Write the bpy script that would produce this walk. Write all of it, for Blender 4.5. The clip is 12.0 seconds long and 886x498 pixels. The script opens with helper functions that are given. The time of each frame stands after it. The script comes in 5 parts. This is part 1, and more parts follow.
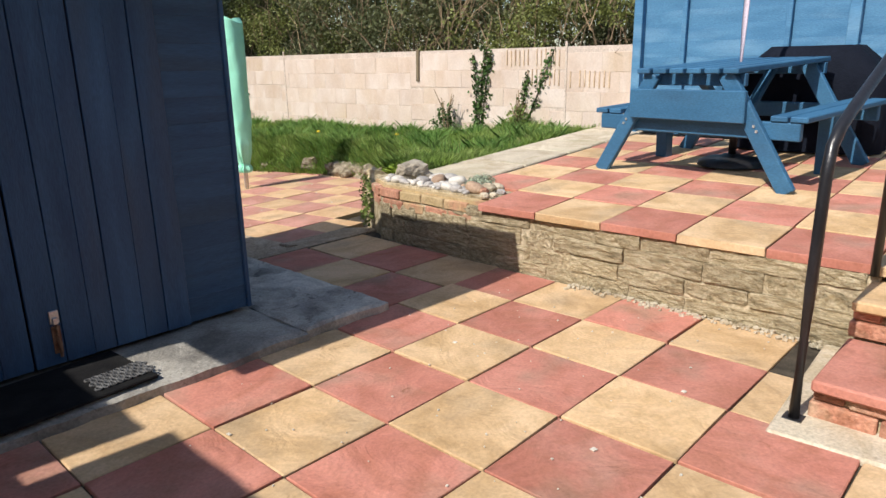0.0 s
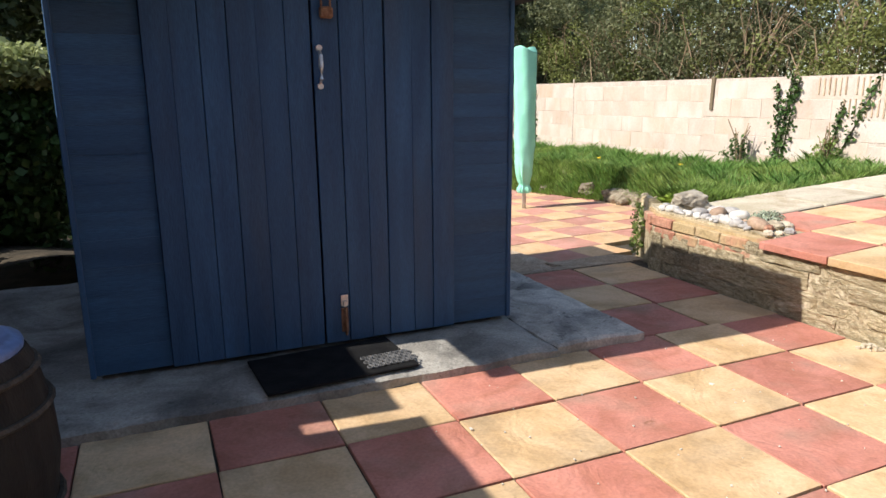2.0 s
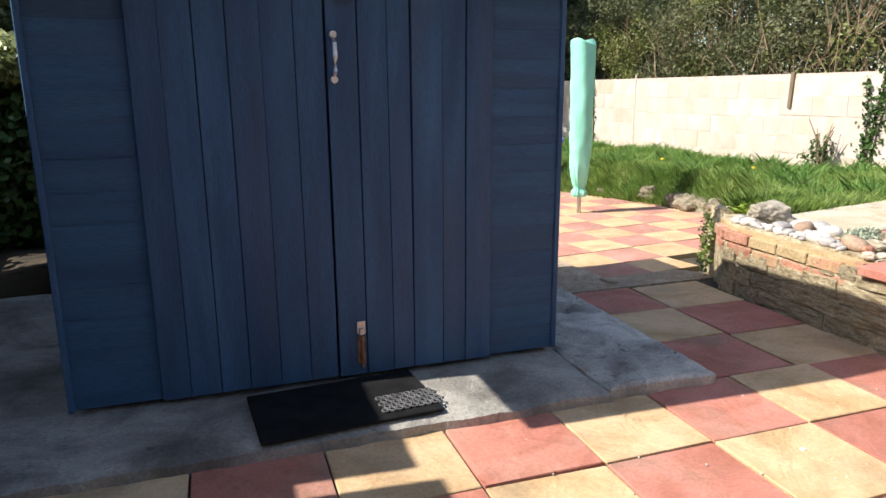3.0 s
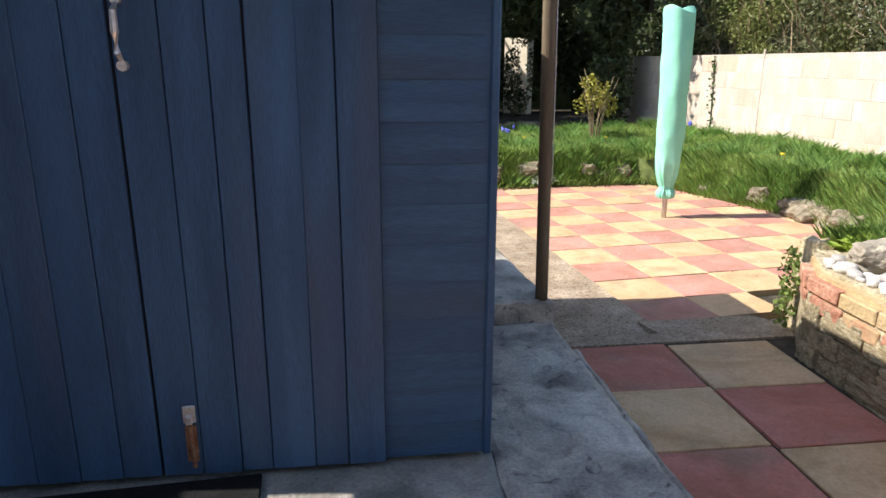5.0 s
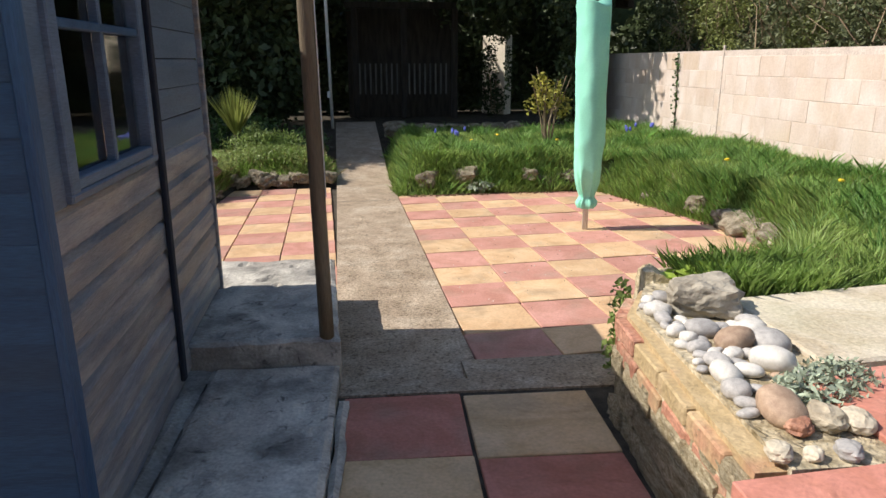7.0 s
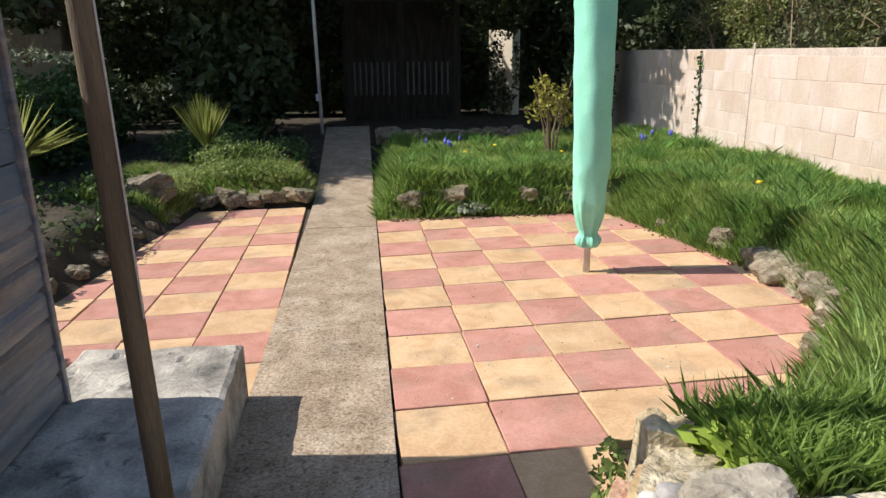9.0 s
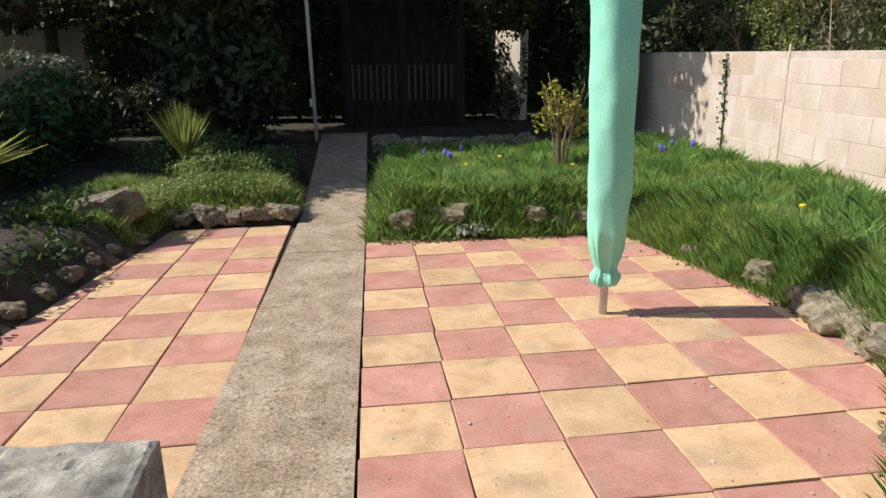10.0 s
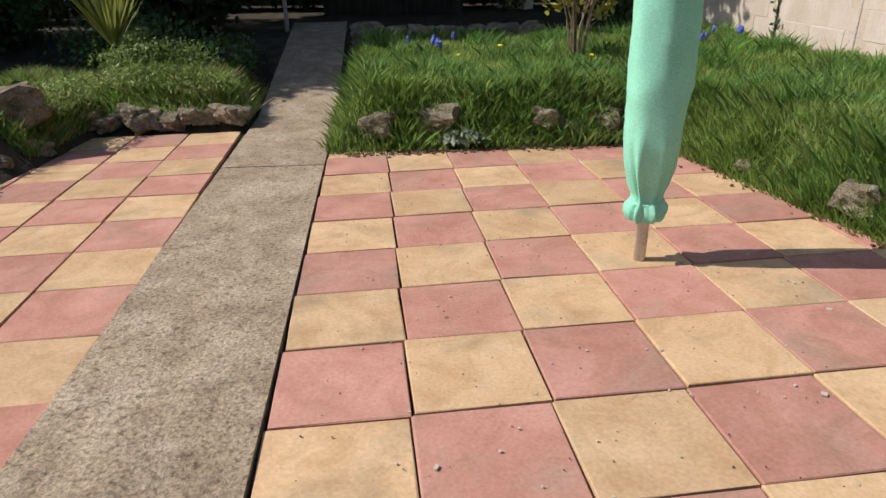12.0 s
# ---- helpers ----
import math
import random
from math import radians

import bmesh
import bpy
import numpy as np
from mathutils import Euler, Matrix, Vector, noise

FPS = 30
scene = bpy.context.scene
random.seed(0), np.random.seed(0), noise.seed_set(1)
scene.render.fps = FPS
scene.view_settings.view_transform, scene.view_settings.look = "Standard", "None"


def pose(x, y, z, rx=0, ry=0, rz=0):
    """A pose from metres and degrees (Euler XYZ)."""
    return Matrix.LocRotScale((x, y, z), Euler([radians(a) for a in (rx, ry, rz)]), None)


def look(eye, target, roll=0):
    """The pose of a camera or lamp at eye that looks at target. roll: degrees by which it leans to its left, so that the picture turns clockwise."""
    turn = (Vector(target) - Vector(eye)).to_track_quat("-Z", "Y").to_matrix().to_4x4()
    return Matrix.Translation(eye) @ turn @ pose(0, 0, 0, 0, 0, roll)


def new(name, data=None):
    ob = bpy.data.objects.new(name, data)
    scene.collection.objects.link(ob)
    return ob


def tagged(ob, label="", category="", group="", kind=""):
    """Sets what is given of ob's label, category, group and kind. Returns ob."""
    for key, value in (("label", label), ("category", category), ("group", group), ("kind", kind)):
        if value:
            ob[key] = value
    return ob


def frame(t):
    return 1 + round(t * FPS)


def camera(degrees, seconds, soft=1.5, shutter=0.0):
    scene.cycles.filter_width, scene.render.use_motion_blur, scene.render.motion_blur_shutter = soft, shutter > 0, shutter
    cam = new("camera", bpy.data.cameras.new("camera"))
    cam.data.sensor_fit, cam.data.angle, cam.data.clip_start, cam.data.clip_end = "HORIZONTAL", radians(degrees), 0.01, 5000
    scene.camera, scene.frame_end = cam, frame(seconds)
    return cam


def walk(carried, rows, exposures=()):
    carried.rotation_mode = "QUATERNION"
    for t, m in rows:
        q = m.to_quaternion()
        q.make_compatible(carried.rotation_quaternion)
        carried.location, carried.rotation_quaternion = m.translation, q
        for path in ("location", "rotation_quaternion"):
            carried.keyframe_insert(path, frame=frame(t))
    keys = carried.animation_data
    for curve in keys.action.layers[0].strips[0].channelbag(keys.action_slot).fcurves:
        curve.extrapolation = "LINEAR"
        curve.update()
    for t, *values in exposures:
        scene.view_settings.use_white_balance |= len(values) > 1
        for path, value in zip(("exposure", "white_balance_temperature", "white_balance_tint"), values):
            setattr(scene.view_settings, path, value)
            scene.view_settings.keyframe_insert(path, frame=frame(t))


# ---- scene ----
cam = camera(66.6, 12.0)
PATH = [
    (0, (-1.476, -1.674, 1.269), (-0.067, -0.358, 0.737), -1.0),
    (0.5, (-1.501, -1.722, 1.243), (-0.229, -0.271, 0.716), -0.9),
    (1, (-1.498, -1.776, 1.242), (-0.456, -0.152, 0.719), -0.7),
    (1.5, (-1.506, -1.804, 1.284), (-0.616, -0.076, 0.814), -0.5),
    (2, (-1.463, -1.763, 1.246), (-0.69, 0.027, 0.801), -0.4),
    (2.5, (-1.347, -1.537, 1.229), (-0.667, 0.289, 0.777), -0.4),
    (3, (-1.188, -1.35, 1.241), (-0.568, 0.497, 0.787), -0.3),
    (3.5, (-0.93, -1.146, 1.252), (-0.42, 0.734, 0.799), -0.4),
    (3.7, (-0.833, -1.066, 1.235), (-0.389, 0.831, 0.784), -0.4),
    (5.3, (0.065, -0.511, 1.306), (0.289, 1.402, 0.767), 0.2),
    (5.5, (0.21, -0.458, 1.308), (0.427, 1.457, 0.773), 0.1),
    (6, (0.54, -0.369, 1.331), (0.75, 1.549, 0.802), -0.2),
    (6.5, (0.795, -0.325, 1.324), (1.001, 1.594, 0.797), -0.2),
    (7, (0.998, -0.208, 1.295), (1.171, 1.711, 0.76), 0.0),
    (7.2, (1.058, -0.13, 1.312), (1.234, 1.787, 0.768), -0.5),
    (8.8, (1.437, 0.705, 1.391), (1.548, 2.626, 0.845), -0.6),
    (9, (1.444, 0.829, 1.422), (1.558, 2.746, 0.863), -0.6),
    (9.5, (1.549, 1.226, 1.452), (1.662, 3.143, 0.891), -0.7),
    (10, (1.597, 1.585, 1.435), (1.686, 3.504, 0.88), -0.6),
    (10.5, (1.633, 1.948, 1.423), (1.718, 3.868, 0.867), -0.6),
    (11, (1.69, 2.3, 1.344), (1.773, 4.218, 0.784), -0.6),
    (11.5, (1.74, 2.564, 1.21), (1.817, 4.446, 0.539), -0.6),
    (12, (1.788, 2.807, 1.135), (1.866, 4.632, 0.32), -0.5),
]
EXPOSURES = [(0, 0.30), (1.5, 0.48), (2.5, 0.78), (3.5, 0.87), (5.3, 0.88), (5.5, 0.78), (6.0, 0.54), (6.5, 0.44), (7.2, 0.46), (9.0, 0.44), (9.5, 0.38), (10.5, 0.30), (11.5, 0.15), (12, 0.02)]
walk(cam, [(t, look(eye, target, roll)) for t, eye, target, roll in PATH], EXPOSURES)

# ---------------------------------------------------------------- light
SUN_DIR = Vector((1.0, -0.075, -1.0)).normalized()
world = bpy.data.worlds.new("sky")
scene.world = world
world.use_nodes = True
wn = world.node_tree.nodes
sky = wn.new("ShaderNodeTexSky")
sky.sky_type = "NISHITA"
sky.sun_disc = False
sky.sun_elevation = radians(45)
sky.sun_rotation = radians(-86)
wn["Background"].inputs["Strength"].default_value = 0.12
world.node_tree.links.new(sky.outputs["Color"], wn["Background"].inputs["Color"])
sun_data = bpy.data.lights.new("sun", "SUN")
sun_data.energy = 4.4
sun_data.angle = radians(0.5)
sun_data.color = (1.0, 0.94, 0.86)
sun = new("sun", sun_data)
sun.matrix_basis = Matrix.Translation((0, 0, 12)) @ SUN_DIR.to_track_quat("-Z", "Y").to_matrix().to_4x4()

# ---------------------------------------------------------------- materials
def mat(name, c1, c2, scale=8.0, rough=0.8, bump=0.3, fine=90.0, spread=0.0, c3=None, stain=1.3, metal=0.0, stretch=(1, 1, 1), island=False, spec=0.4, grain=0.2):
    """A surface with patches from c1 to c2, a finer grain, wide stains towards c3, relief, and a shift of value from piece to piece."""
    m = bpy.data.materials.new(name)
    m.use_nodes = True
    nt = m.node_tree
    N, L = nt.nodes, nt.links
    b = N["Principled BSDF"]
    b.inputs["Roughness"].default_value = rough
    b.inputs["Metallic"].default_value = metal
    b.inputs["Specular IOR Level"].default_value = spec
    co = N.new("ShaderNodeTexCoord")
    mp = N.new("ShaderNodeMapping")
    mp.inputs["Scale"].default_value = stretch
    info = N.new("ShaderNodeObjectInfo")
    off = N.new("ShaderNodeVectorMath")
    off.operation = "MULTIPLY_ADD"
    off.inputs[1].default_value = (37.0, 17.0, 53.0)
    L.new(info.outputs["Random"], off.inputs[0])
    L.new(co.outputs["Object"], off.inputs[2])
    L.new(off.outputs[0], mp.inputs["Vector"])
    n1 = N.new("ShaderNodeTexNoise")
    n1.inputs["Scale"].default_value = scale
    n1.inputs["Detail"].default_value = 6
    n2 = N.new("ShaderNodeTexNoise")
    n2.inputs["Scale"].default_value = fine
    n2.inputs["Detail"].default_value = 3
    n3 = N.new("ShaderNodeTexNoise")
    n3.inputs["Scale"].default_value = stain
    n3.inputs["Detail"].default_value = 4
    for n in (n1, n2, n3):
        L.new(mp.outputs[0], n.inputs["Vector"])
    ramp = N.new("ShaderNodeValToRGB")
    ramp.color_ramp.elements[0].position = 0.35
    ramp.color_ramp.elements[1].position = 0.68
    ramp.color_ramp.elements[0].color = (*c1, 1)
    ramp.color_ramp.elements[1].color = (*c2, 1)
    L.new(n1.outputs["Fac"], ramp.inputs["Fac"])
    col = ramp.outputs["Color"]
    if c3:
        r3 = N.new("ShaderNodeValToRGB")
        r3.color_ramp.elements[0].position = 0.52
        r3.color_ramp.elements[1].position = 0.74
        L.new(n3.outputs["Fac"], r3.inputs["Fac"])
        mx = N.new("ShaderNodeMixRGB")
        L.new(r3.outputs["Color"], mx.inputs["Fac"])
        L.new(col, mx.inputs["Color1"])
        mx.inputs["Color2"].default_value = (*c3, 1)
        col = mx.outputs["Color"]
    hsv = N.new("ShaderNodeHueSaturation")
    mr = N.new("ShaderNodeMapRange")
    mr.inputs["From Min"].default_value = 0.25
    mr.inputs["From Max"].default_value = 0.75
    mr.inputs["To Min"].default_value = 1 - grain
    mr.inputs["To Max"].default_value = 1 + grain
    L.new(n2.outputs["Fac"], mr.inputs["Value"])
    val = mr.outputs[0]
    if spread:
        src = info.outputs["Random"]
        if island:
            src = N.new("ShaderNodeNewGeometry").outputs["Random Per Island"]
        sp = N.new("ShaderNodeMapRange")
        sp.inputs["To Min"].default_value = 1 - spread
        sp.inputs["To Max"].default_value = 1 + spread
        L.new(src, sp.inputs["Value"])
        mu = N.new("ShaderNodeMath")
        mu.operation = "MULTIPLY"
        L.new(val, mu.inputs[0])
        L.new(sp.outputs[0], mu.inputs[1])
        val = mu.outputs[0]
    L.new(val, hsv.inputs["Value"])
    L.new(col, hsv.inputs["Color"])
    L.new(hsv.outputs[0], b.inputs["Base Color"])
    if bump:
        ad = N.new("ShaderNodeMath")
        ad.operation = "ADD"
        L.new(n1.outputs["Fac"], ad.inputs[0])
        L.new(n2.outputs["Fac"], ad.inputs[1])
        bp = N.new("ShaderNodeBump")
        bp.inputs["Strength"].default_value = bump
        bp.inputs["Distance"].default_value = 0.01
        L.new(ad.outputs[0], bp.inputs["Height"])
        L.new(bp.outputs[0], b.inputs["Normal"])
    return m


def leaf_mat(name, c1, c2, rough=0.55, through_light=0.25):
    m = mat(name, c1, c2, scale=1.5, rough=rough, bump=0, fine=6.0, spread=0.35, island=True, spec=0.3)
    b = m.node_tree.nodes["Principled BSDF"]
    t = m.node_tree.nodes.new("ShaderNodeBsdfTranslucent")
    mx = m.node_tree.nodes.new("ShaderNodeMixShader")
    out = m.node_tree.nodes["Material Output"]
    src = b.inputs["Base Color"].links[0].from_socket
    m.node_tree.links.new(src, t.inputs["Color"])
    mx.inputs[0].default_value = through_light
    m.node_tree.links.new(b.outputs[0], mx.inputs[1])
    m.node_tree.links.new(t.outputs[0], mx.inputs[2])
    m.node_tree.links.new(mx.outputs[0], out.inputs["Surface"])
    return m


def mottle(m, dark, low, high, scale=5.0, relief=0.0, relief_scale=7.0, stretch=(1, 1, 1), warp=1.2):
    """Second layer on a surface: blotches that multiply its colour by dark, and a broad riven relief under its grain."""
    N, L = m.node_tree.nodes, m.node_tree.links
    b = N["Principled BSDF"]
    mp = N.new("ShaderNodeMapping")
    mp.inputs["Scale"].default_value = stretch
    L.new(next(n for n in N if n.type == "VECT_MATH").outputs[0], mp.inputs["Vector"])
    n = N.new("ShaderNodeTexNoise")
    n.inputs["Scale"].default_value = scale
    n.inputs["Detail"].default_value = 9
    n.inputs["Roughness"].default_value = 0.65
    n.inputs["Distortion"].default_value = warp
    L.new(mp.outputs[0], n.inputs["Vector"])
    rp = N.new("ShaderNodeValToRGB")
    rp.color_ramp.elements[0].position, rp.color_ramp.elements[1].position = low, high
    rp.color_ramp.elements[0].color, rp.color_ramp.elements[1].color = (*dark, 1), (1, 1, 1, 1)
    L.new(n.outputs["Fac"], rp.inputs["Fac"])
    mx = N.new("ShaderNodeMixRGB")
    mx.blend_type = "MULTIPLY"
    mx.inputs["Fac"].default_value = 1.0
    L.new(b.inputs["Base Color"].links[0].from_socket, mx.inputs["Color1"])
    L.new(rp.outputs["Color"], mx.inputs["Color2"])
    L.new(mx.outputs["Color"], b.inputs["Base Color"])
    if relief:
        n2 = N.new("ShaderNodeTexNoise")
        n2.inputs["Scale"].default_value = relief_scale
        n2.inputs["Detail"].default_value = 4
        n2.inputs["Distortion"].default_value = 1.8
        L.new(mp.outputs[0], n2.inputs["Vector"])
        bp = N.new("ShaderNodeBump")
        bp.inputs["Strength"].default_value = relief
        bp.inputs["Distance"].default_value = 0.03
        L.new(n2.outputs["Fac"], bp.inputs["Height"])
        if b.inputs["Normal"].links:
            L.new(b.inputs["Normal"].links[0].from_socket, bp.inputs["Normal"])
        L.new(bp.outputs[0], b.inputs["Normal"])
    return m


M_RED = mat("red_slab", (0.475, 0.185, 0.135), (0.57, 0.25, 0.19), 3.5, 0.85, 0.18, 75, 0.10, (0.40, 0.235, 0.175), 3.0, grain=0.13)
M_YEL = mat("buff_slab", (0.585, 0.395, 0.215), (0.69, 0.49, 0.295), 3.5, 0.85, 0.18, 75, 0.09, (0.43, 0.315, 0.195), 3.0, grain=0.13)
M_RED2 = mat("bleached_red_slab", (0.475, 0.228, 0.178), (0.56, 0.292, 0.235), 3.5, 0.85, 0.18, 75, 0.10, (0.42, 0.26, 0.20), 3.0, grain=0.13)
M_YEL2 = mat("bleached_buff_slab", (0.57, 0.37, 0.21), (0.665, 0.46, 0.275), 3.5, 0.85, 0.18, 75, 0.09, (0.44, 0.32, 0.205), 3.0, grain=0.13)
M_BED = mat("joint_earth", (0.03, 0.025, 0.018), (0.085, 0.07, 0.05), 14, 0.95, 0.5, 120)
M_BASE = mat("dirty_concrete", (0.27, 0.255, 0.225), (0.46, 0.435, 0.385), 2.2, 0.88, 0.4, 80, 0, (0.15, 0.142, 0.128), 1.6, grain=0.22)
M_CONC = mat("old_concrete", (0.44, 0.41, 0.355), (0.66, 0.62, 0.54), 3.5, 0.88, 0.4, 80, 0, (0.125, 0.12, 0.108), 4.2, grain=0.22)
M_PATH = mat("path_concrete", (0.345, 0.262, 0.185), (0.455, 0.36, 0.262), 5.0, 0.92, 0.38, 75, 0, (0.50, 0.415, 0.32), 4.0, grain=0.48)
M_EDGE = mat("pale_edging", (0.50, 0.43, 0.33), (0.62, 0.55, 0.43), 4.0, 0.9, 0.4, 80, 0.08, (0.42, 0.38, 0.27), 2.0)
M_SHED = mat("blue_shed_paint", (0.026, 0.076, 0.16), (0.042, 0.112, 0.22), 3.0, 0.6, 0.25, 70, 0.11, (0.046, 0.078, 0.13), 1.2, stretch=(4, 4, 0.5))
M_SHEDH = mat("blue_shed_paint_level_boards", (0.024, 0.074, 0.152), (0.037, 0.106, 0.205), 3.0, 0.6, 0.3, 60, 0.10, (0.034, 0.076, 0.13), 1.2, stretch=(0.5, 0.5, 5))
M_SIDE = mat("worn_blue_boards", (0.15, 0.19, 0.25), (0.36, 0.33, 0.31), 4.0, 0.5, 0.4, 60, 0.2, (0.35, 0.28, 0.22), 1.6, stretch=(1, 0.5, 5), spec=0.5)
M_SIDEB = mat("faded_blue_boards", (0.075, 0.115, 0.175), (0.115, 0.165, 0.235), 3.0, 0.6, 0.2, 60, 0.06, (0.13, 0.15, 0.19), 1.4, stretch=(1, 0.5, 4))
M_TABLE = mat("blue_garden_paint", (0.030, 0.112, 0.215), (0.044, 0.15, 0.275), 3.0, 0.55, 0.12, 60, 0.08, (0.03, 0.095, 0.18), 1.5, stretch=(1, 1, 3))
M_FENCE = mat("blue_fence_paint", (0.050, 0.165, 0.305), (0.078, 0.22, 0.375), 2.5, 0.65, 0.2, 50, 0.05, (0.13, 0.28, 0.43), 1.2, stretch=(1, 0.4, 4))
# near-black backing paints the shade between boards; the dark cover strip shares it
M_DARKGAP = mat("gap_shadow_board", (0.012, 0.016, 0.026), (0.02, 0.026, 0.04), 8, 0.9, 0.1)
M_WALL = mat("pinkish_masonry_paint", (0.57, 0.475, 0.415), (0.655, 0.57, 0.51), 2.2, 0.88, 0.3, 45, 0.025, (0.56, 0.455, 0.36), 0.9, grain=0.07)
M_WALLJ = mat("wall_joint", (0.50, 0.415, 0.355), (0.60, 0.515, 0.45), 6, 0.95, 0.6, 60)
M_STONE = mat("weathered_wall_stone", (0.45, 0.365, 0.225), (0.66, 0.57, 0.40), 8.0, 0.93, 0.9, 40, 0.16, (0.25, 0.21, 0.125), 4.0, grain=0.3)
M_BRICK = mat("red_brick", (0.40, 0.175, 0.115), (0.52, 0.28, 0.19), 12.0, 0.9, 0.8, 60, 0.2, (0.46, 0.36, 0.25), 7.0, grain=0.25)
M_BRICKY = mat("buff_brick", (0.45, 0.33, 0.17), (0.56, 0.42, 0.24), 9.0, 0.9, 0.7, 60, 0.15, (0.45, 0.22, 0.14), 4.0)
M_MORTAR = mat("mortar", (0.40, 0.33, 0.215), (0.60, 0.515, 0.37), 9.0, 0.95, 0.9, 55, 0, (0.22, 0.195, 0.12), 3.0, grain=0.3)
M_ROCK = mat("rockery_stone", (0.22, 0.18, 0.125), (0.42, 0.36, 0.27), 6.0, 0.92, 1.0, 40, 0.25, (0.15, 0.14, 0.085), 3.0, grain=0.35)
M_PEB = [mat("pebble_white", (0.58, 0.54, 0.48), (0.70, 0.66, 0.60), 6, 0.6, 0.15, 60, 0.08),
         mat("pebble_grey", (0.34, 0.32, 0.30), (0.48, 0.45, 0.42), 6, 0.6, 0.15, 60, 0.12),
         mat("pebble_brown", (0.33, 0.22, 0.15), (0.46, 0.33, 0.23), 6, 0.65, 0.15, 60, 0.15)]
M_SOIL = mat("soil", (0.03, 0.024, 0.015), (0.075, 0.058, 0.038), 6, 0.97, 1.0, 50, 0, (0.045, 0.05, 0.024), 0.8)
M_TURF = mat("turf", (0.07, 0.10, 0.028), (0.14, 0.17, 0.05), 9, 0.97, 1.0, 60, 0, (0.16, 0.135, 0.07), 2.5)
M_MAT = mat("black_rubber", (0.008, 0.008, 0.009), (0.016, 0.016, 0.016), 12, 0.9, 0.3, 120, spec=0.15)
M_IRON = mat("black_painted_iron", (0.012, 0.012, 0.014), (0.022, 0.022, 0.026), 8, 0.32, 0.1, 90, spec=0.6)
M_RUST = mat("rusty_iron", (0.16, 0.065, 0.03), (0.34, 0.20, 0.12), 25, 0.8, 0.6, 120)
M_STEEL = mat("pale_metal", (0.55, 0.55, 0.54), (0.72, 0.72, 0.70), 10, 0.35, 0.1, 120, metal=0.6)
M_COVER = mat("mint_fabric", (0.29, 0.72, 0.53), (0.35, 0.80, 0.60), 3, 0.75, 0.15, 200, 0, (0.27, 0.66, 0.50), 2.0)
M_GALV = mat("grey_white_tube", (0.55, 0.53, 0.50), (0.68, 0.66, 0.62), 10, 0.5, 0.1, 120)
M_POLE = mat("weathered_pole_wood", (0.13, 0.098, 0.062), (0.23, 0.18, 0.115), 5, 0.8, 0.4, 60, 0, (0.09, 0.068, 0.045), 1.5, stretch=(4, 4, 0.4))
M_TIMBER = mat("dark_timber", (0.022, 0.017, 0.012), (0.048, 0.038, 0.028), 5, 0.85, 0.5, 60, 0.2, stretch=(3, 3, 0.5))
M_SLAT = mat("grey_slat_wood", (0.09, 0.085, 0.075), (0.16, 0.15, 0.13), 5, 0.85, 0.4, 60, 0.2, stretch=(3, 3, 0.5))
M_BARK = mat("bark", (0.05, 0.038, 0.026), (0.12, 0.095, 0.07), 7, 0.95, 1.0, 40, stretch=(2, 2, 0.5))
M_TWIG = mat("bare_stems", (0.20, 0.14, 0.085), (0.33, 0.25, 0.16), 7, 0.9, 0.4, 40, 0.25, island=True)
M_FELT = mat("roof_felt", (0.03, 0.032, 0.032), (0.06, 0.062, 0.06), 10, 0.95, 0.6, 90)
M_TARP = mat("navy_cover_cloth", (0.004, 0.006, 0.012), (0.008, 0.011, 0.02), 3, 0.85, 0.4, 60, spec=0.12)
M_PLAST = mat("black_plastic", (0.012, 0.012, 0.013), (0.02, 0.02, 0.022), 8, 0.4, 0.1, 90)
M_WOODBR = mat("brown_fence_wood", (0.14, 0.085, 0.05), (0.24, 0.155, 0.09), 5, 0.85, 0.4, 60, 0.2, stretch=(3, 3, 0.5))
M_RENDER = mat("cream_render", (0.66, 0.58, 0.46), (0.75, 0.68, 0.56), 4, 0.9, 0.3, 60, 0, (0.60, 0.50, 0.38), 1.0)
M_GRASS = leaf_mat("grass_blade", (0.185, 0.30, 0.058), (0.40, 0.515, 0.165), 0.5, 0.5)
M_TUFT = leaf_mat("tuft_blade", (0.15, 0.30, 0.07), (0.27, 0.42, 0.13), 0.5, 0.5)
M_GRASSD = leaf_mat("dry_grass_blade", (0.28, 0.25, 0.11), (0.36, 0.32, 0.16), 0.6, 0.25)
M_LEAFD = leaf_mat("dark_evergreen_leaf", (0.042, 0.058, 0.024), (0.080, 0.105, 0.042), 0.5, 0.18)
M_LEAFO = leaf_mat("olive_hedge_leaf", (0.085, 0.105, 0.045), (0.19, 0.20, 0.10), 0.5, 0.25)
M_HEDGEY = leaf_mat("new_hedge_leaf", (0.14, 0.17, 0.045), (0.27, 0.29, 0.10), 0.5, 0.3)
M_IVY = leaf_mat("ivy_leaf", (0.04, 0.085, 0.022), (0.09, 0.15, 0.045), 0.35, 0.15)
# ivy leaf with sunlight put into a paler colour
M_IVYSUN = leaf_mat("sunlit_ivy_leaf", (0.30, 0.34, 0.14), (0.50, 0.52, 0.30), 0.4, 0.35)
M_HERB = leaf_mat("herb_leaf", (0.20, 0.28, 0.075), (0.36, 0.43, 0.16), 0.5, 0.4)
M_WEED = leaf_mat("fresh_weed_leaf", (0.25, 0.36, 0.05), (0.40, 0.50, 0.10), 0.45, 0.4)
M_ROSE = leaf_mat("yellow_green_leaf", (0.26, 0.27, 0.05), (0.42, 0.38, 0.09), 0.5, 0.3)
M_SPIKE = leaf_mat("cordyline_leaf", (0.24, 0.28, 0.07), (0.44, 0.46, 0.16), 0.4, 0.35)
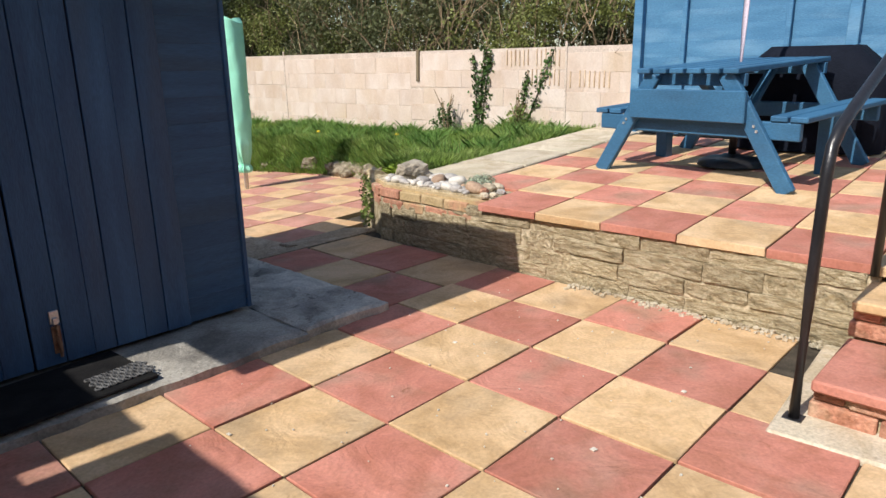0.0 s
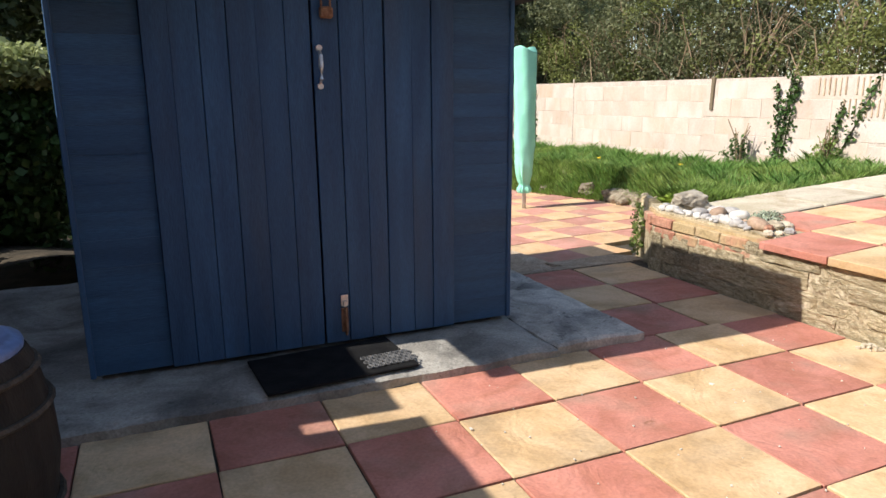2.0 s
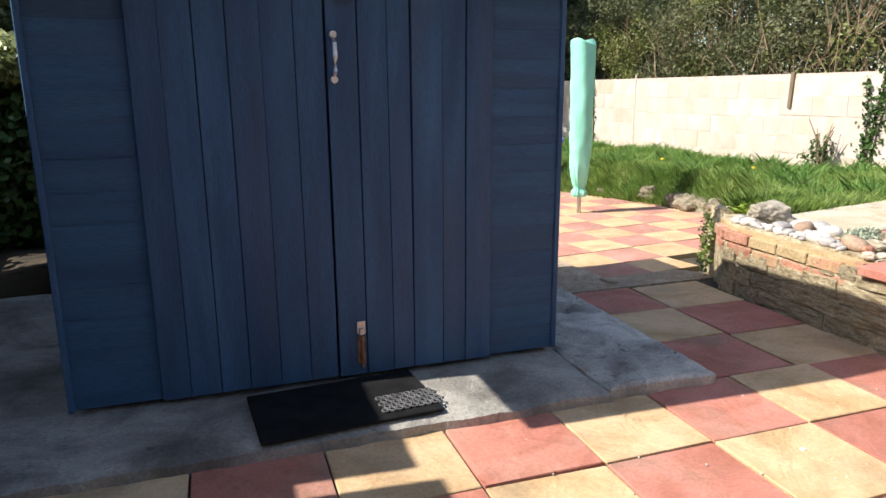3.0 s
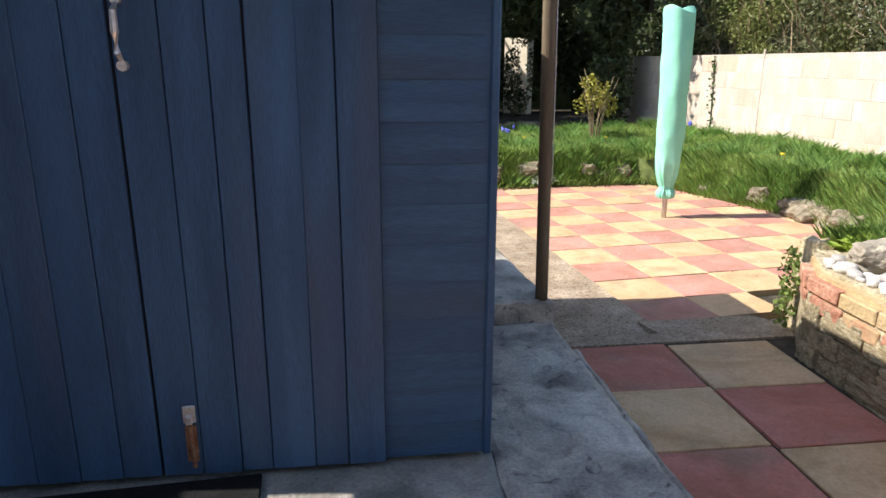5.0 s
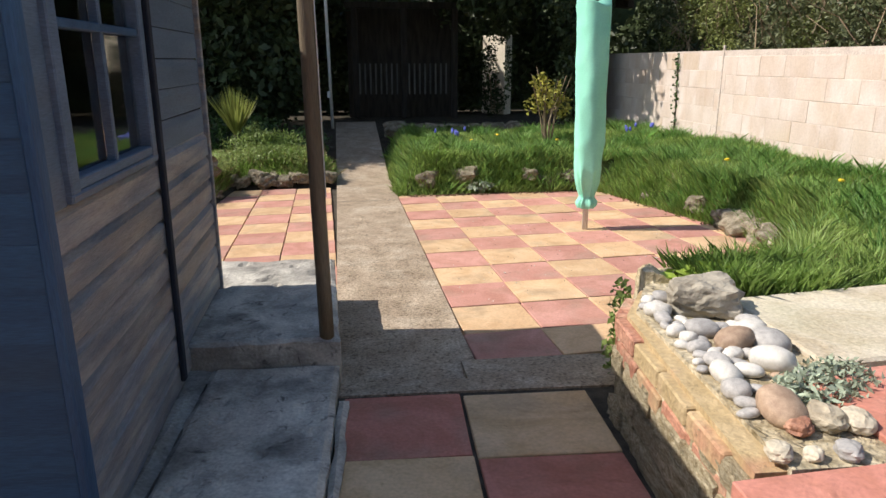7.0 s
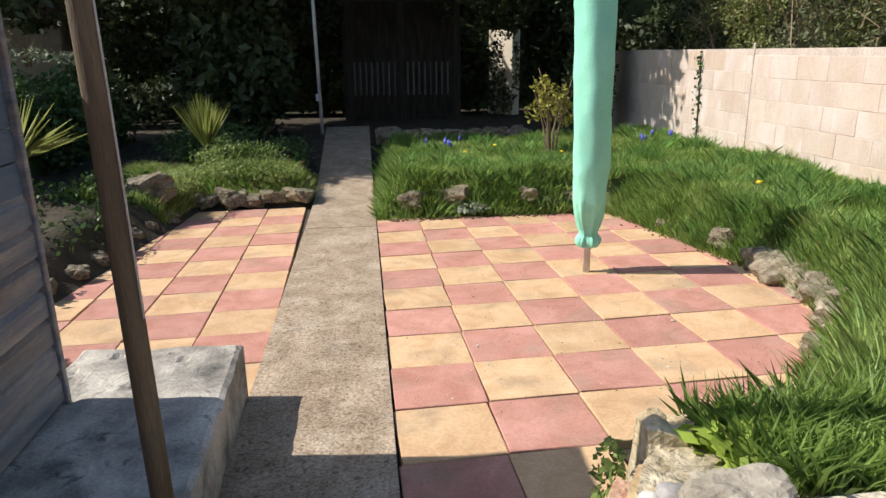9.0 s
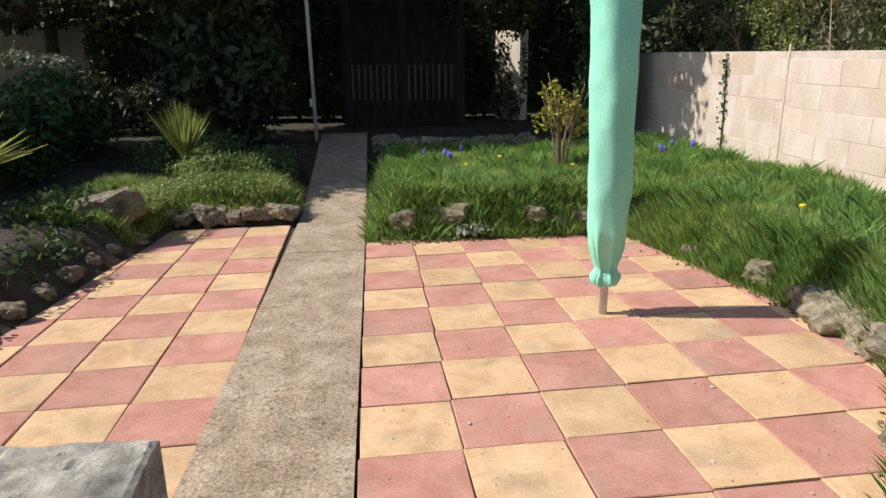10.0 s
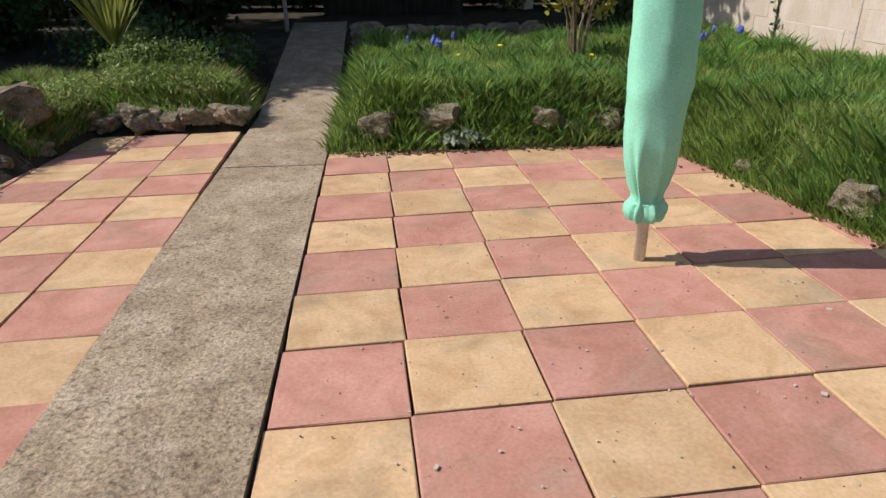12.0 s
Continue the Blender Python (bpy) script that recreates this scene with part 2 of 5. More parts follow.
M_SILV = leaf_mat("silver_leaf", (0.26, 0.31, 0.22), (0.38, 0.43, 0.32), 0.7, 0.15)
M_BLUEF = mat("blue_petal", (0.10, 0.12, 0.50), (0.16, 0.18, 0.62), 9, 0.6, 0, 50)
M_YELF = mat("yellow_petal", (0.75, 0.52, 0.02), (0.85, 0.62, 0.04), 9, 0.6, 0, 50)
for m in (M_RED, M_YEL):
    mottle(m, (0.80, 0.77, 0.70), 0.36, 0.56, 3.5, 0.45, 4.5)
    mottle(m, (0.62, 0.58, 0.50), 0.24, 0.36, 9.0)
for m in (M_RED2, M_YEL2):
    mottle(m, (0.84, 0.80, 0.74), 0.36, 0.56, 4.0, 0.12, 5.0)
    mottle(m, (0.66, 0.60, 0.52), 0.22, 0.34, 12.0)
mottle(M_PATH, (0.74, 0.73, 0.70), 0.34, 0.56, 3.0, 0.15, 9.0)
mottle(M_PATH, (0.50, 0.47, 0.43), 0.36, 0.46, 38.0, 0.35, 45.0, warp=0.2)
mottle(M_BASE, (0.55, 0.54, 0.54), 0.38, 0.58, 2.5, 0.3, 8.0)
mottle(M_BASE, (0.5, 0.5, 0.5), 0.30, 0.40, 16.0)
mottle(M_CONC, (0.60, 0.59, 0.60), 0.38, 0.58, 3.0, 0.3, 8.0)
mottle(M_CONC, (0.36, 0.35, 0.36), 0.32, 0.42, 11.0)
mottle(M_STONE, (0.55, 0.50, 0.40), 0.36, 0.56, 7.0, 0.5, 18.0)
mottle(M_MORTAR, (0.58, 0.54, 0.44), 0.36, 0.56, 6.0, 0.8, 14.0)
mottle(M_BRICK, (0.70, 0.66, 0.60), 0.36, 0.56, 12.0, 0.3, 20.0)
mottle(M_WALL, (0.88, 0.81, 0.73), 0.34, 0.60, 2.2, 0.15, 6.0, (1, 1, 0.35))
mottle(M_EDGE, (0.78, 0.74, 0.66), 0.36, 0.56, 4.0, 0.2, 8.0)
mottle(M_SHED, (0.84, 0.85, 0.88), 0.36, 0.60, 2.0, 0.0, 5.0, (3, 3, 0.5))
mottle(M_SHEDH, (0.84, 0.85, 0.88), 0.36, 0.60, 2.0, 0.0, 5.0, (0.6, 0.6, 3))
mottle(M_SIDE, (0.62, 0.60, 0.62), 0.34, 0.58, 3.0, 0.2, 10.0, (1, 0.5, 4))
mottle(M_ROCK, (0.60, 0.58, 0.50), 0.36, 0.56, 6.0, 0.4, 10.0)
glass = bpy.data.materials.new("window_glass")
glass.use_nodes = True
gb = glass.node_tree.nodes["Principled BSDF"]
gb.inputs["Base Color"].default_value = (0.9, 0.95, 0.93, 1)
gb.inputs["Roughness"].default_value = 0.03
gb.inputs["Transmission Weight"].default_value = 1.0
gb.inputs["IOR"].default_value = 1.5
M_GLASS = glass


# ---------------------------------------------------------------- mesh helpers
def mesh_of(name, bm, material, smooth=False):
    me = bpy.data.meshes.new(name)
    bm.normal_update()
    bm.to_mesh(me)
    bm.free()
    for mm in (material if isinstance(material, (list, tuple)) else [material]):
        me.materials.append(mm)
    if smooth:
        me.polygons.foreach_set("use_smooth", [True] * len(me.polygons))
    return me


def part(name, bm, material, parent=None, label="", smooth=False, at=None):
    ob = new(name, mesh_of(name, bm, material, smooth))
    if at is not None:
        ob.matrix_basis = at
    if parent is not None:
        ob.parent = parent
    if label:
        ob["label"] = label
    return ob


def share(name, me, parent, m):
    ob = new(name, me)
    ob.parent = parent
    ob.matrix_basis = m
    return ob


def thing(name, label, category, at=None, group="", kind=""):
    ob = new(name)
    ob.empty_display_size = 0.1
    if at is not None:
        ob.matrix_basis = at
    return tagged(ob, label, category, group, kind)


def box(bm, c, s, rot=None, bevel=0.0):
    """A box of size s round c, turned by rot, with its edges bevelled."""
    m = Matrix.Translation(c) @ (rot.to_4x4() if rot is not None else Matrix()) @ Matrix.Diagonal((*s, 1))
    got = bmesh.ops.create_cube(bm, size=1, matrix=m)
    if bevel:
        es = {e for v in got["verts"] for e in v.link_edges}
        bmesh.ops.bevel(bm, geom=list(es), offset=bevel, segments=1, affect="EDGES", clamp_overlap=True)
    return bm


def one_box(c, s, rot=None, bevel=0.0):
    return box(bmesh.new(), c, s, rot, bevel)


def turn(rx=0, ry=0, rz=0):
    return Euler((radians(rx), radians(ry), radians(rz))).to_matrix()


def tube(bm, pts, radii, seg=8, caps=True):
    """A round bar along pts; radii one a point."""
    rings = []
    for k, p in enumerate(pts):
        p = Vector(p)
        a = Vector(pts[max(k - 1, 0)])
        b = Vector(pts[min(k + 1, len(pts) - 1)])
        d = (b - a).normalized()
        q = d.to_track_quat("Z", "Y")
        r = radii[k] if isinstance(radii, (list, tuple)) else radii
        rings.append([bm.verts.new(p + q @ Vector((r * math.cos(2 * math.pi * n / seg), r * math.sin(2 * math.pi * n / seg), 0))) for n in range(seg)])
    for a, b in zip(rings, rings[1:]):
        for n in range(seg):
            bm.faces.new((a[n], a[(n + 1) % seg], b[(n + 1) % seg], b[n]))
    if caps:
        bm.faces.new(rings[0][::-1])
        bm.faces.new(rings[-1])
    return bm


def rough_stone(seed, sx, sy, sz, jag=0.18, cuts=2, boxy=0.5):
    """A lump between box and ball, with an uneven skin."""
    bm = bmesh.new()
    bmesh.ops.create_icosphere(bm, subdivisions=cuts, radius=1)
    off = Vector((seed * 7.3, seed * 3.1, seed * 1.7))
    for v in bm.verts:
        d = v.co.normalized()
        cube = d / max(abs(d.x), abs(d.y), abs(d.z))
        p = d.lerp(cube, boxy)
        p *= 1 + jag * noise.noise(d * 1.6 + off) + jag * 0.5 * noise.noise(d * 4 + off)
        v.co = Vector((p.x * sx / 2, p.y * sy / 2, p.z * sz / 2))
    return bm


def quads_mesh(name, P, material, shape=(4,)):
    """P: an array (n, k, 3) of separate faces."""
    n, k, _ = P.shape
    me = bpy.data.meshes.new(name)
    me.vertices.add(n * k)
    me.vertices.foreach_set("co", P.reshape(-1))
    me.loops.add(n * k)
    me.loops.foreach_set("vertex_index", np.arange(n * k, dtype=np.int32))
    me.polygons.add(n)
    me.polygons.foreach_set("loop_start", np.arange(0, n * k, k, dtype=np.int32))
    me.materials.append(material)
    me.update()
    me.validate()
    return me


def leaves(rng, centres, size, slim=0.5, level=0.3):
    """Separate pointed leaves at centres, turned all ways; level pulls them towards lying flat."""
    n = len(centres)
    d = rng.normal(size=(n, 3))
    d /= np.linalg.norm(d, axis=1)[:, None]
    up = rng.normal(size=(n, 3)) * (1 - level) + np.array([0, 0, 1.0]) * level * 2
    side = np.cross(d, up)
    side /= np.linalg.norm(side, axis=1)[:, None] + 1e-9
    s = size * rng.uniform(0.6, 1.3, n)[:, None]
    a = centres - d * s * 0.5
    b = centres + side * s * slim * 0.5
    c = centres + d * s * 0.5
    e = centres - side * s * slim * 0.5
    return np.stack([a, b, c, e], 1)


def clump_points(rng, n, clumps):
    """n points in balls (x, y, z, rx, ry, rz), thicker towards their skins."""
    cl = np.array(clumps, float)
    vol = cl[:, 3] * cl[:, 4] * cl[:, 5]
    which = rng.choice(len(cl), n, p=vol / vol.sum())
    d = rng.normal(size=(n, 3))
    d /= np.linalg.norm(d, axis=1)[:, None]
    r = rng.uniform(0.25, 1.0, n)[:, None] ** 0.5 * rng.uniform(0.8, 1.12, n)[:, None]
    return cl[which, :3] + d * r * cl[which, 3:]


def smooth(a, b, v):
    t = np.clip((v - a) / (b - a), 0, 1)
    return t * t * (3 - 2 * t)


LATTICE = np.random.default_rng(9).uniform(0, 1, (128, 128))


def patchy(x, y, cell):
    """Random value from 0 to 1 that changes smoothly over cells of that size."""
    u, v = np.asarray(x) / cell + 500, np.asarray(y) / cell + 500
    i, j = np.floor(u).astype(int), np.floor(v).astype(int)
    fu, fv = u - i, v - j
    fu, fv = fu * fu * (3 - 2 * fu), fv * fv * (3 - 2 * fv)
    g = lambda a, c: LATTICE[a % 128, c % 128]
    return (g(i, j) * (1 - fu) + g(i + 1, j) * fu) * (1 - fv) + (g(i, j + 1) * (1 - fu) + g(i + 1, j + 1) * fu) * fv


def low_z(x, y):
    """Level of the lower terrace beyond the shed, which falls away gently."""
    return -0.125 - 0.028 * (y - 4.4) + 0.012 * (x - 1.7)


# ---------------------------------------------------------------- ground
def grid_mesh(name, xs, ys, zf, material, smooth_it=True):
    X, Y = np.meshgrid(xs, ys)
    Z = zf(X, Y)
    V = np.stack([X, Y, Z], -1).reshape(-1, 3)
    nx, ny = len(xs), len(ys)
    I = np.arange(nx * ny).reshape(ny, nx)
    F = np.stack([I[:-1, :-1], I[:-1, 1:], I[1:, 1:], I[1:, :-1]], -1).reshape(-1, 4)
    me = bpy.data.meshes.new(name)
    me.from_pydata(V.tolist(), [], F.tolist())
    me.materials.append(material)
    if smooth_it:
        me.polygons.foreach_set("use_smooth", [True] * len(me.polygons))
    return me


def ground_z(X, Y):
    z = -0.42 + 0.5 * smooth(9.3, 12.5, Y)
    return np.maximum(z, 0.25 * smooth(5.6, 6.5, X) - 0.42 * (1 - smooth(5.6, 6.5, X)))


coarse = np.concatenate([[-900, -300, -100, -40, -20], np.arange(-10, 20.1, 0.5), [28, 50, 100, 300, 900]])
tagged(new("ground", grid_mesh("ground", coarse, coarse, ground_z, M_SOIL)), "bare dark soil reaching away on all sides", "ground", kind="structure")

# ---------------------------------------------------------------- paving slabs
def slab_mesh(name, material, seed, s=0.442, t=0.045):
    bm = one_box((0, 0, -t / 2), (s, s, t), bevel=0.0035)
    rr = random.Random(seed)
    for v in bm.verts:
        v.co.x += rr.uniform(-0.0025, 0.0025)
        v.co.y += rr.uniform(-0.0025, 0.0025)
    return mesh_of(name, bm, material)


SLABS = {c: [slab_mesh("paving_slab", m, k + 10 * n) for k in range(3)] for n, (c, m) in enumerate((("r", M_RED), ("y", M_YEL), ("R", M_RED2), ("Y", M_YEL2)))}


def lay(parent, rng, o, u, v, i, j, zf, colour, w=1.0, d=1.0):
    """One slab at place i, j of the grid o + i u + j v; w, d: its share of a full slab."""
    x = o[0] + (i + w / 2) * u[0] + (j + d / 2) * v[0]
    y = o[1] + (i + w / 2) * u[1] + (j + d / 2) * v[1]
    z = zf(x, y) + rng.uniform(-0.003, 0.003)
    sx = (zf(x + 0.2, y) - zf(x - 0.2, y)) / 0.4
    sy = (zf(x, y + 0.2) - zf(x, y - 0.2)) / 0.4
    rz = (math.atan2(u[1], u[0]) + math.atan2(-v[0], v[1])) / 2
    e = Euler((math.atan(sy) + rng.uniform(-0.006, 0.006), -math.atan(sx) + rng.uniform(-0.006, 0.006), rz + rng.uniform(-0.008, 0.008)))
    return share("paving_slab", rng.choice(SLABS[colour]), parent, Matrix.LocRotScale((x, y, z), e, (w * math.hypot(*u) / 0.45, d * math.hypot(*v) / 0.45, 1)))


def prism(outline, z0, z1, zf=None):
    """An upright block over an outline; zf lifts its top."""
    bm = bmesh.new()
    lo = [bm.verts.new((x, y, z0)) for x, y in outline]
    hi = [bm.verts.new((x, y, (zf(x, y) if zf else 0) + z1)) for x, y in outline]
    n = len(outline)
    for k in range(n):
        bm.faces.new((lo[k], lo[(k + 1) % n], hi[(k + 1) % n], hi[k]))
    bm.faces.new(hi)
    bm.faces.new(lo[::-1])
    return bm


def near_z(x, y):
    return 0.0


def up_z(x, y):
    return 0.405 + 0.05 * (x - 1.78)


rng_s = random.Random(5)
yard = tagged(part("patio", prism([(-3.4, -7), (1.95, -7), (1.95, 2.283), (0.7, 2.283), (0.7, 0.9), (-3.4, 0.9)], -0.4, -0.015), M_BED), "earth bed with red and buff paving slabs in a chequer", "patio", kind="structure")
terrace = tagged(part("patio", prism([(-1.3, 2.35), (2.3, 2.3), (4.3, 4.6), (4.1, 8.0), (-1.3, 9.0)], -0.6, -0.042, low_z), M_BED), "lower terrace of red and buff slabs in a chequer", "patio", kind="structure")
upper = tagged(part("patio", prism([(1.84, -6), (5.1, -6), (5.1, 1.75), (2.5, 1.75), (1.84, 1.05)], -0.3, -0.04, up_z), M_BED), "raised patio of red and buff slabs", "patio", kind="structure")

# ---------------------------------------------------------------- concrete: shed base, side step, path, edging
def worn_slab(name, x0, x1, y0, y1, z0, z1, material, seed, label, category="slab", step=0.045, wear=0.008, pits=0, taper=0.0):
    """A cast slab with an uneven rim and a slightly hollow top."""
    bm = bmesh.new()
    rp = random.Random(seed)
    holes = [(rp.uniform(x0 + 0.06, x1 - 0.06), rp.uniform(y0 + 0.06, y1 - 0.06), rp.uniform(0.02, 0.05)) for _ in range(pits)]
    nx, ny = max(2, int((x1 - x0) / step)), max(2, int((y1 - y0) / step))
    top = [[None] * (ny + 1) for _ in range(nx + 1)]
    for a in range(nx + 1):
        for b in range(ny + 1):
            x, y = x0 + (x1 - x0) * a / nx, y0 + (y1 - y0) * b / ny
            rim = a in (0, nx) or b in (0, ny)
            q = noise.noise(Vector((x * 5 + seed, y * 5, seed))) + 0.5 * noise.noise(Vector((x * 17, y * 17 + seed, 0)))
            z = z1 + wear * q - (0.012 if rim else 0)
            z -= sum(0.016 * max(0.0, 1 - ((x - hx0) ** 2 + (y - hy0) ** 2) / hr ** 2) for hx0, hy0, hr in holes)
            if rim:
                x += 0.012 * noise.noise(Vector((x * 9, y * 9, seed + 3)))
                y += 0.012 * noise.noise(Vector((y * 9, x * 9, seed + 8)))
            top[a][b] = bm.verts.new((x - taper * (x - x0) * (y - y0), y, z))
    for a in range(nx):
        for b in range(ny):
            bm.faces.new((top[a][b], top[a + 1][b], top[a + 1][b + 1], top[a][b + 1]))
    rimv = [top[a][0] for a in range(nx + 1)] + [top[nx][b] for b in range(1, ny + 1)] + [top[a][ny] for a in range(nx - 1, -1, -1)] + [top[0][b] for b in range(ny - 1, 0, -1)]
    low = [bm.verts.new((v.co.x, v.co.y, z0)) for v in rimv]
    for k in range(len(rimv)):
        n = (k + 1) % len(rimv)
        bm.faces.new((low[k], low[n], rimv[n], rimv[k]))
    return tagged(part(name, bm, material, smooth=False), label, category, kind="structure")


worn_slab("shed_base", -2.66, 0.27, 0.84, 3.2, -0.3, 0.05, M_BASE, 1, "worn grey concrete base under the shed")
worn_slab("side_step", 0.272, 0.80, 0.86, 2.46, -0.3, 0.056, M_CONC, 2, "pitted grey concrete slab beside the shed", step=0.022, pits=16)
worn_slab("side_step", 0.0, 0.80, 2.465, 3.70, -0.4, 0.165, M_CONC, 3, "raised concrete block behind the shed, pitted", step=0.022, pits=14, taper=0.105)


worn_slab("kerb", 0.806, 0.845, 0.90, 2.20, -0.3, 0.028, M_CONC, 6, "narrow grey concrete kerb along the side slab", "kerb", step=0.018)


def path_strip(y0, y1, n=80):
    """The cast path, with a slight bend and an uneven top."""
    bm = bmesh.new()
    rows = []
    for k in range(n + 1):
        y = y0 + (y1 - y0) * k / n
        xr = 1.325 - 0.052 * (y - 4.4)
        xl = 0.66 - 0.062 * (y - 4.4)
        row = []
        for m in range(11):
            x = xl + (xr - xl) * m / 10
            z = max(low_z(x, y) if y < 9.0 else low_z(x, 9.0) + 0.11 * (y - 9.0), -5) + 0.012
            if y < 2.95:
                z = low_z(x, 2.95) + 0.012 + 0.02 * (2.95 - y)
            row.append(bm.verts.new((x, y, z + 0.004 * noise.noise(Vector((x * 6, y * 6, 2))))))
        rows.append(row)
    for a, b in zip(rows, rows[1:]):
        for m in range(10):
            bm.faces.new((a[m], a[m + 1], b[m + 1], b[m]))
        for m, flip in ((0, 1), (10, 0)):
            lo = [bm.verts.new((v.co.x, v.co.y, v.co.z - 0.25)) for v in (a[m], b[m])]
            f = (a[m], b[m], lo[1], lo[0])
            bm.faces.new(f if flip else f[::-1])
    return bm


tagged(part("path", path_strip(2.44, 7.24), M_PATH), "weathered grey-brown concrete garden path", "path", kind="structure")
tagged(part("path", path_strip(7.255, 13.0), M_PATH), "weathered concrete path running into shade", "path", kind="structure")
tagged(part("pavement", prism([(0.80, 2.285), (1.99, 2.285), (2.08, 2.50), (2.02, 2.72), (1.345, 2.69), (1.345, 2.436), (0.80, 2.436)], -0.3, -0.006, lambda x, y: -0.13 * (y - 2.285)), M_PATH), "rough concrete fill between two patios", "concrete fill", kind="structure")
tagged(part("pavement", one_box((1.33, -1.55, -0.02), (0.95, 1.05, 0.06), turn(0, 0, 3), 0.01), M_EDGE), "pale concrete apron at the foot of the steps", "concrete apron", kind="structure")
for k in range(5):
    tagged(part("edging", one_box((2.62 + 0.66 * k, 1.82 + 0.012 * k, up_z(2.6 + 0.66 * k, 0) - 0.058), (0.653, 0.58, 0.12), turn(0, -3, 1.2), 0.01), M_EDGE), "pale buff concrete edging slab beside the lawn", "edging", kind="structure")

# ---------------------------------------------------------------- shed
SX0, SX1, SY0, SY1, SZ0 = -1.765, 0.24, 1.31, 3.22, 0.065
EAVE, RIDGE = 1.70, 2.08
shed = thing("shed", "dark blue painted wooden garden shed with felt roof", "shed", pose(SX0, SY0, SZ0))
B = Matrix.Translation((-SX0, -SY0, -SZ0))


# the window side stands a few degrees out of square with the front
SKEW = Matrix.Translation((SX1, SY0, 0)) @ Matrix.Rotation(radians(3.0), 4, "Z") @ Matrix.Translation((-SX1, -SY0, 0))


def shed_part(name, bm, material, parent=None, label="", skew=False):
    bmesh.ops.transform(bm, matrix=B @ SKEW if skew else B, verts=bm.verts)
    return part(name, bm, material, parent or shed, label)


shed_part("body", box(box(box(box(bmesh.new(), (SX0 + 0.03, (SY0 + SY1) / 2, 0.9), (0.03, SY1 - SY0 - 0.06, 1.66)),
          (-0.83, SY1 - 0.03, 0.9), (1.80, 0.03, 1.66)), (-0.76, SY0 + 0.04, 0.9), (1.94, 0.02, 1.66)), (-0.83, 2.2, 0.075), (1.80, 1.7, 0.02)), M_DARKGAP, label="near-black backing wall of the shed, shade in the board gaps painted in")
for y0 in (SY0 + 0.005, SY1 - 0.045):
    gable = bmesh.new()
    f = [gable.verts.new(p) for p in ((SX0, y0, EAVE - 0.03), (SX1 - (0.09 if y0 > 2 else 0), y0, EAVE - 0.03), (-0.76, y0, RIDGE - 0.02))]
    g = [gable.verts.new(v.co + Vector((0, 0.04, 0))) for v in f]
    gable.faces.new(f)
    gable.faces.new(g[::-1])
    for k in range(3):
        gable.faces.new((f[k], g[k], g[(k + 1) % 3], f[(k + 1) % 3]))
    shed_part("gable", gable, M_SHEDH)
for s in (-1, 1):
    xe = -0.76 + s * 1.075
    ze = EAVE - 0.03
    mid = Vector(((xe - 0.76) / 2, 2.075, (ze + RIDGE) / 2 + 0.03))
    ang = math.atan2(RIDGE - ze, 1.075)
    shed_part("roof_panel", one_box(mid, (1.075 / math.cos(ang), 2.41, 0.035), Matrix.Rotation(s * ang, 3, "Y"), 0.004), M_FELT)


def lap_board(length, high, along="x", proud=0.014):
    """A shiplap board: proud at its lower edge, dished towards the top."""
    bm = bmesh.new()
    prof = [(0.0, 0.0), (-proud, 0.0), (-proud, high * 0.72), (-0.004, high * 0.93), (-0.004, high), (0.0, high)]
    ends = []
    for e in (0, 1):
        ends.append([bm.verts.new((e * length, p[0], p[1]) if along == "x" else (-p[0], e * length, p[1])) for p in prof])
    n = len(prof)
    for k in range(n):
        bm.faces.new((ends[0][k], ends[0][(k + 1) % n], ends[1][(k + 1) % n], ends[1][k]))
    bm.faces.new(ends[0][::-1])
    bm.faces.new(ends[1])
    bmesh.ops.recalc_face_normals(bm, faces=bm.faces)
    return bm


HB = 0.118
for k in range(14):
    z = SZ0 + 0.01 + HB * k
    for x0, w in ((SX0, 0.312), (-0.080, 0.320)):
        ob = part("board", lap_board(w, HB - 0.0008, "x", 0.0055), M_SHEDH, shed)
        ob.matrix_basis = B @ Matrix.Translation((x0, SY0 + 0.012 + rng_s.uniform(-0.002, 0.002), z))
SB = 0.113
WIN = (1.475, 2.19, 0.985, 1.64)
WY = (WIN[0] + WIN[1]) / 2
for k in range(15):
    z = SZ0 + SB * k
    spans = [(SY0 + 0.02, SY1)]
    if z + SB > WIN[2] + 0.02 and z < WIN[3]:
        spans = [(WIN[1], SY1)]
    for a, b in spans:
        ob = part("side_board", lap_board(b - a, SB - 0.004, "y", 0.017 if z < 0.88 else 0.007), M_SIDE if z < 0.88 else M_SIDEB, shed, "worn grey-blue lapped board" if z < 0.88 else "")
        ob.matrix_basis = B @ SKEW @ Matrix.Translation((SX1 - 0.012, a, z)) @ Matrix.Rotation(radians(rng_s.uniform(-0.12, 0.12)), 4, "X")
# near-black lining, shade painted in behind the side boards
lining = bmesh.new()
for c, d in (((SX1 - 0.03, (SY0 + SY1) / 2, 0.52), (0.025, SY1 - SY0 - 0.06, 0.90)), ((SX1 - 0.03, 2.70, 1.35), (0.025, 0.98, 0.75)), ((SX1 - 0.03, 1.39, 1.35), (0.025, 0.10, 0.75)), ((SX1 - 0.03, WY, 1.69), (0.025, 0.76, 0.08))):
    box(lining, c, d)
shed_part("jamb_board", one_box((SX1 + 0.001, 1.395, 1.34), (0.024, 0.11, 0.76), None, 0.003), M_SIDEB, skew=True)
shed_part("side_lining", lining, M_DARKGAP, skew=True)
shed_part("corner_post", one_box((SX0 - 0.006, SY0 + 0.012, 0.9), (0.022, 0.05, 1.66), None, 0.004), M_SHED)
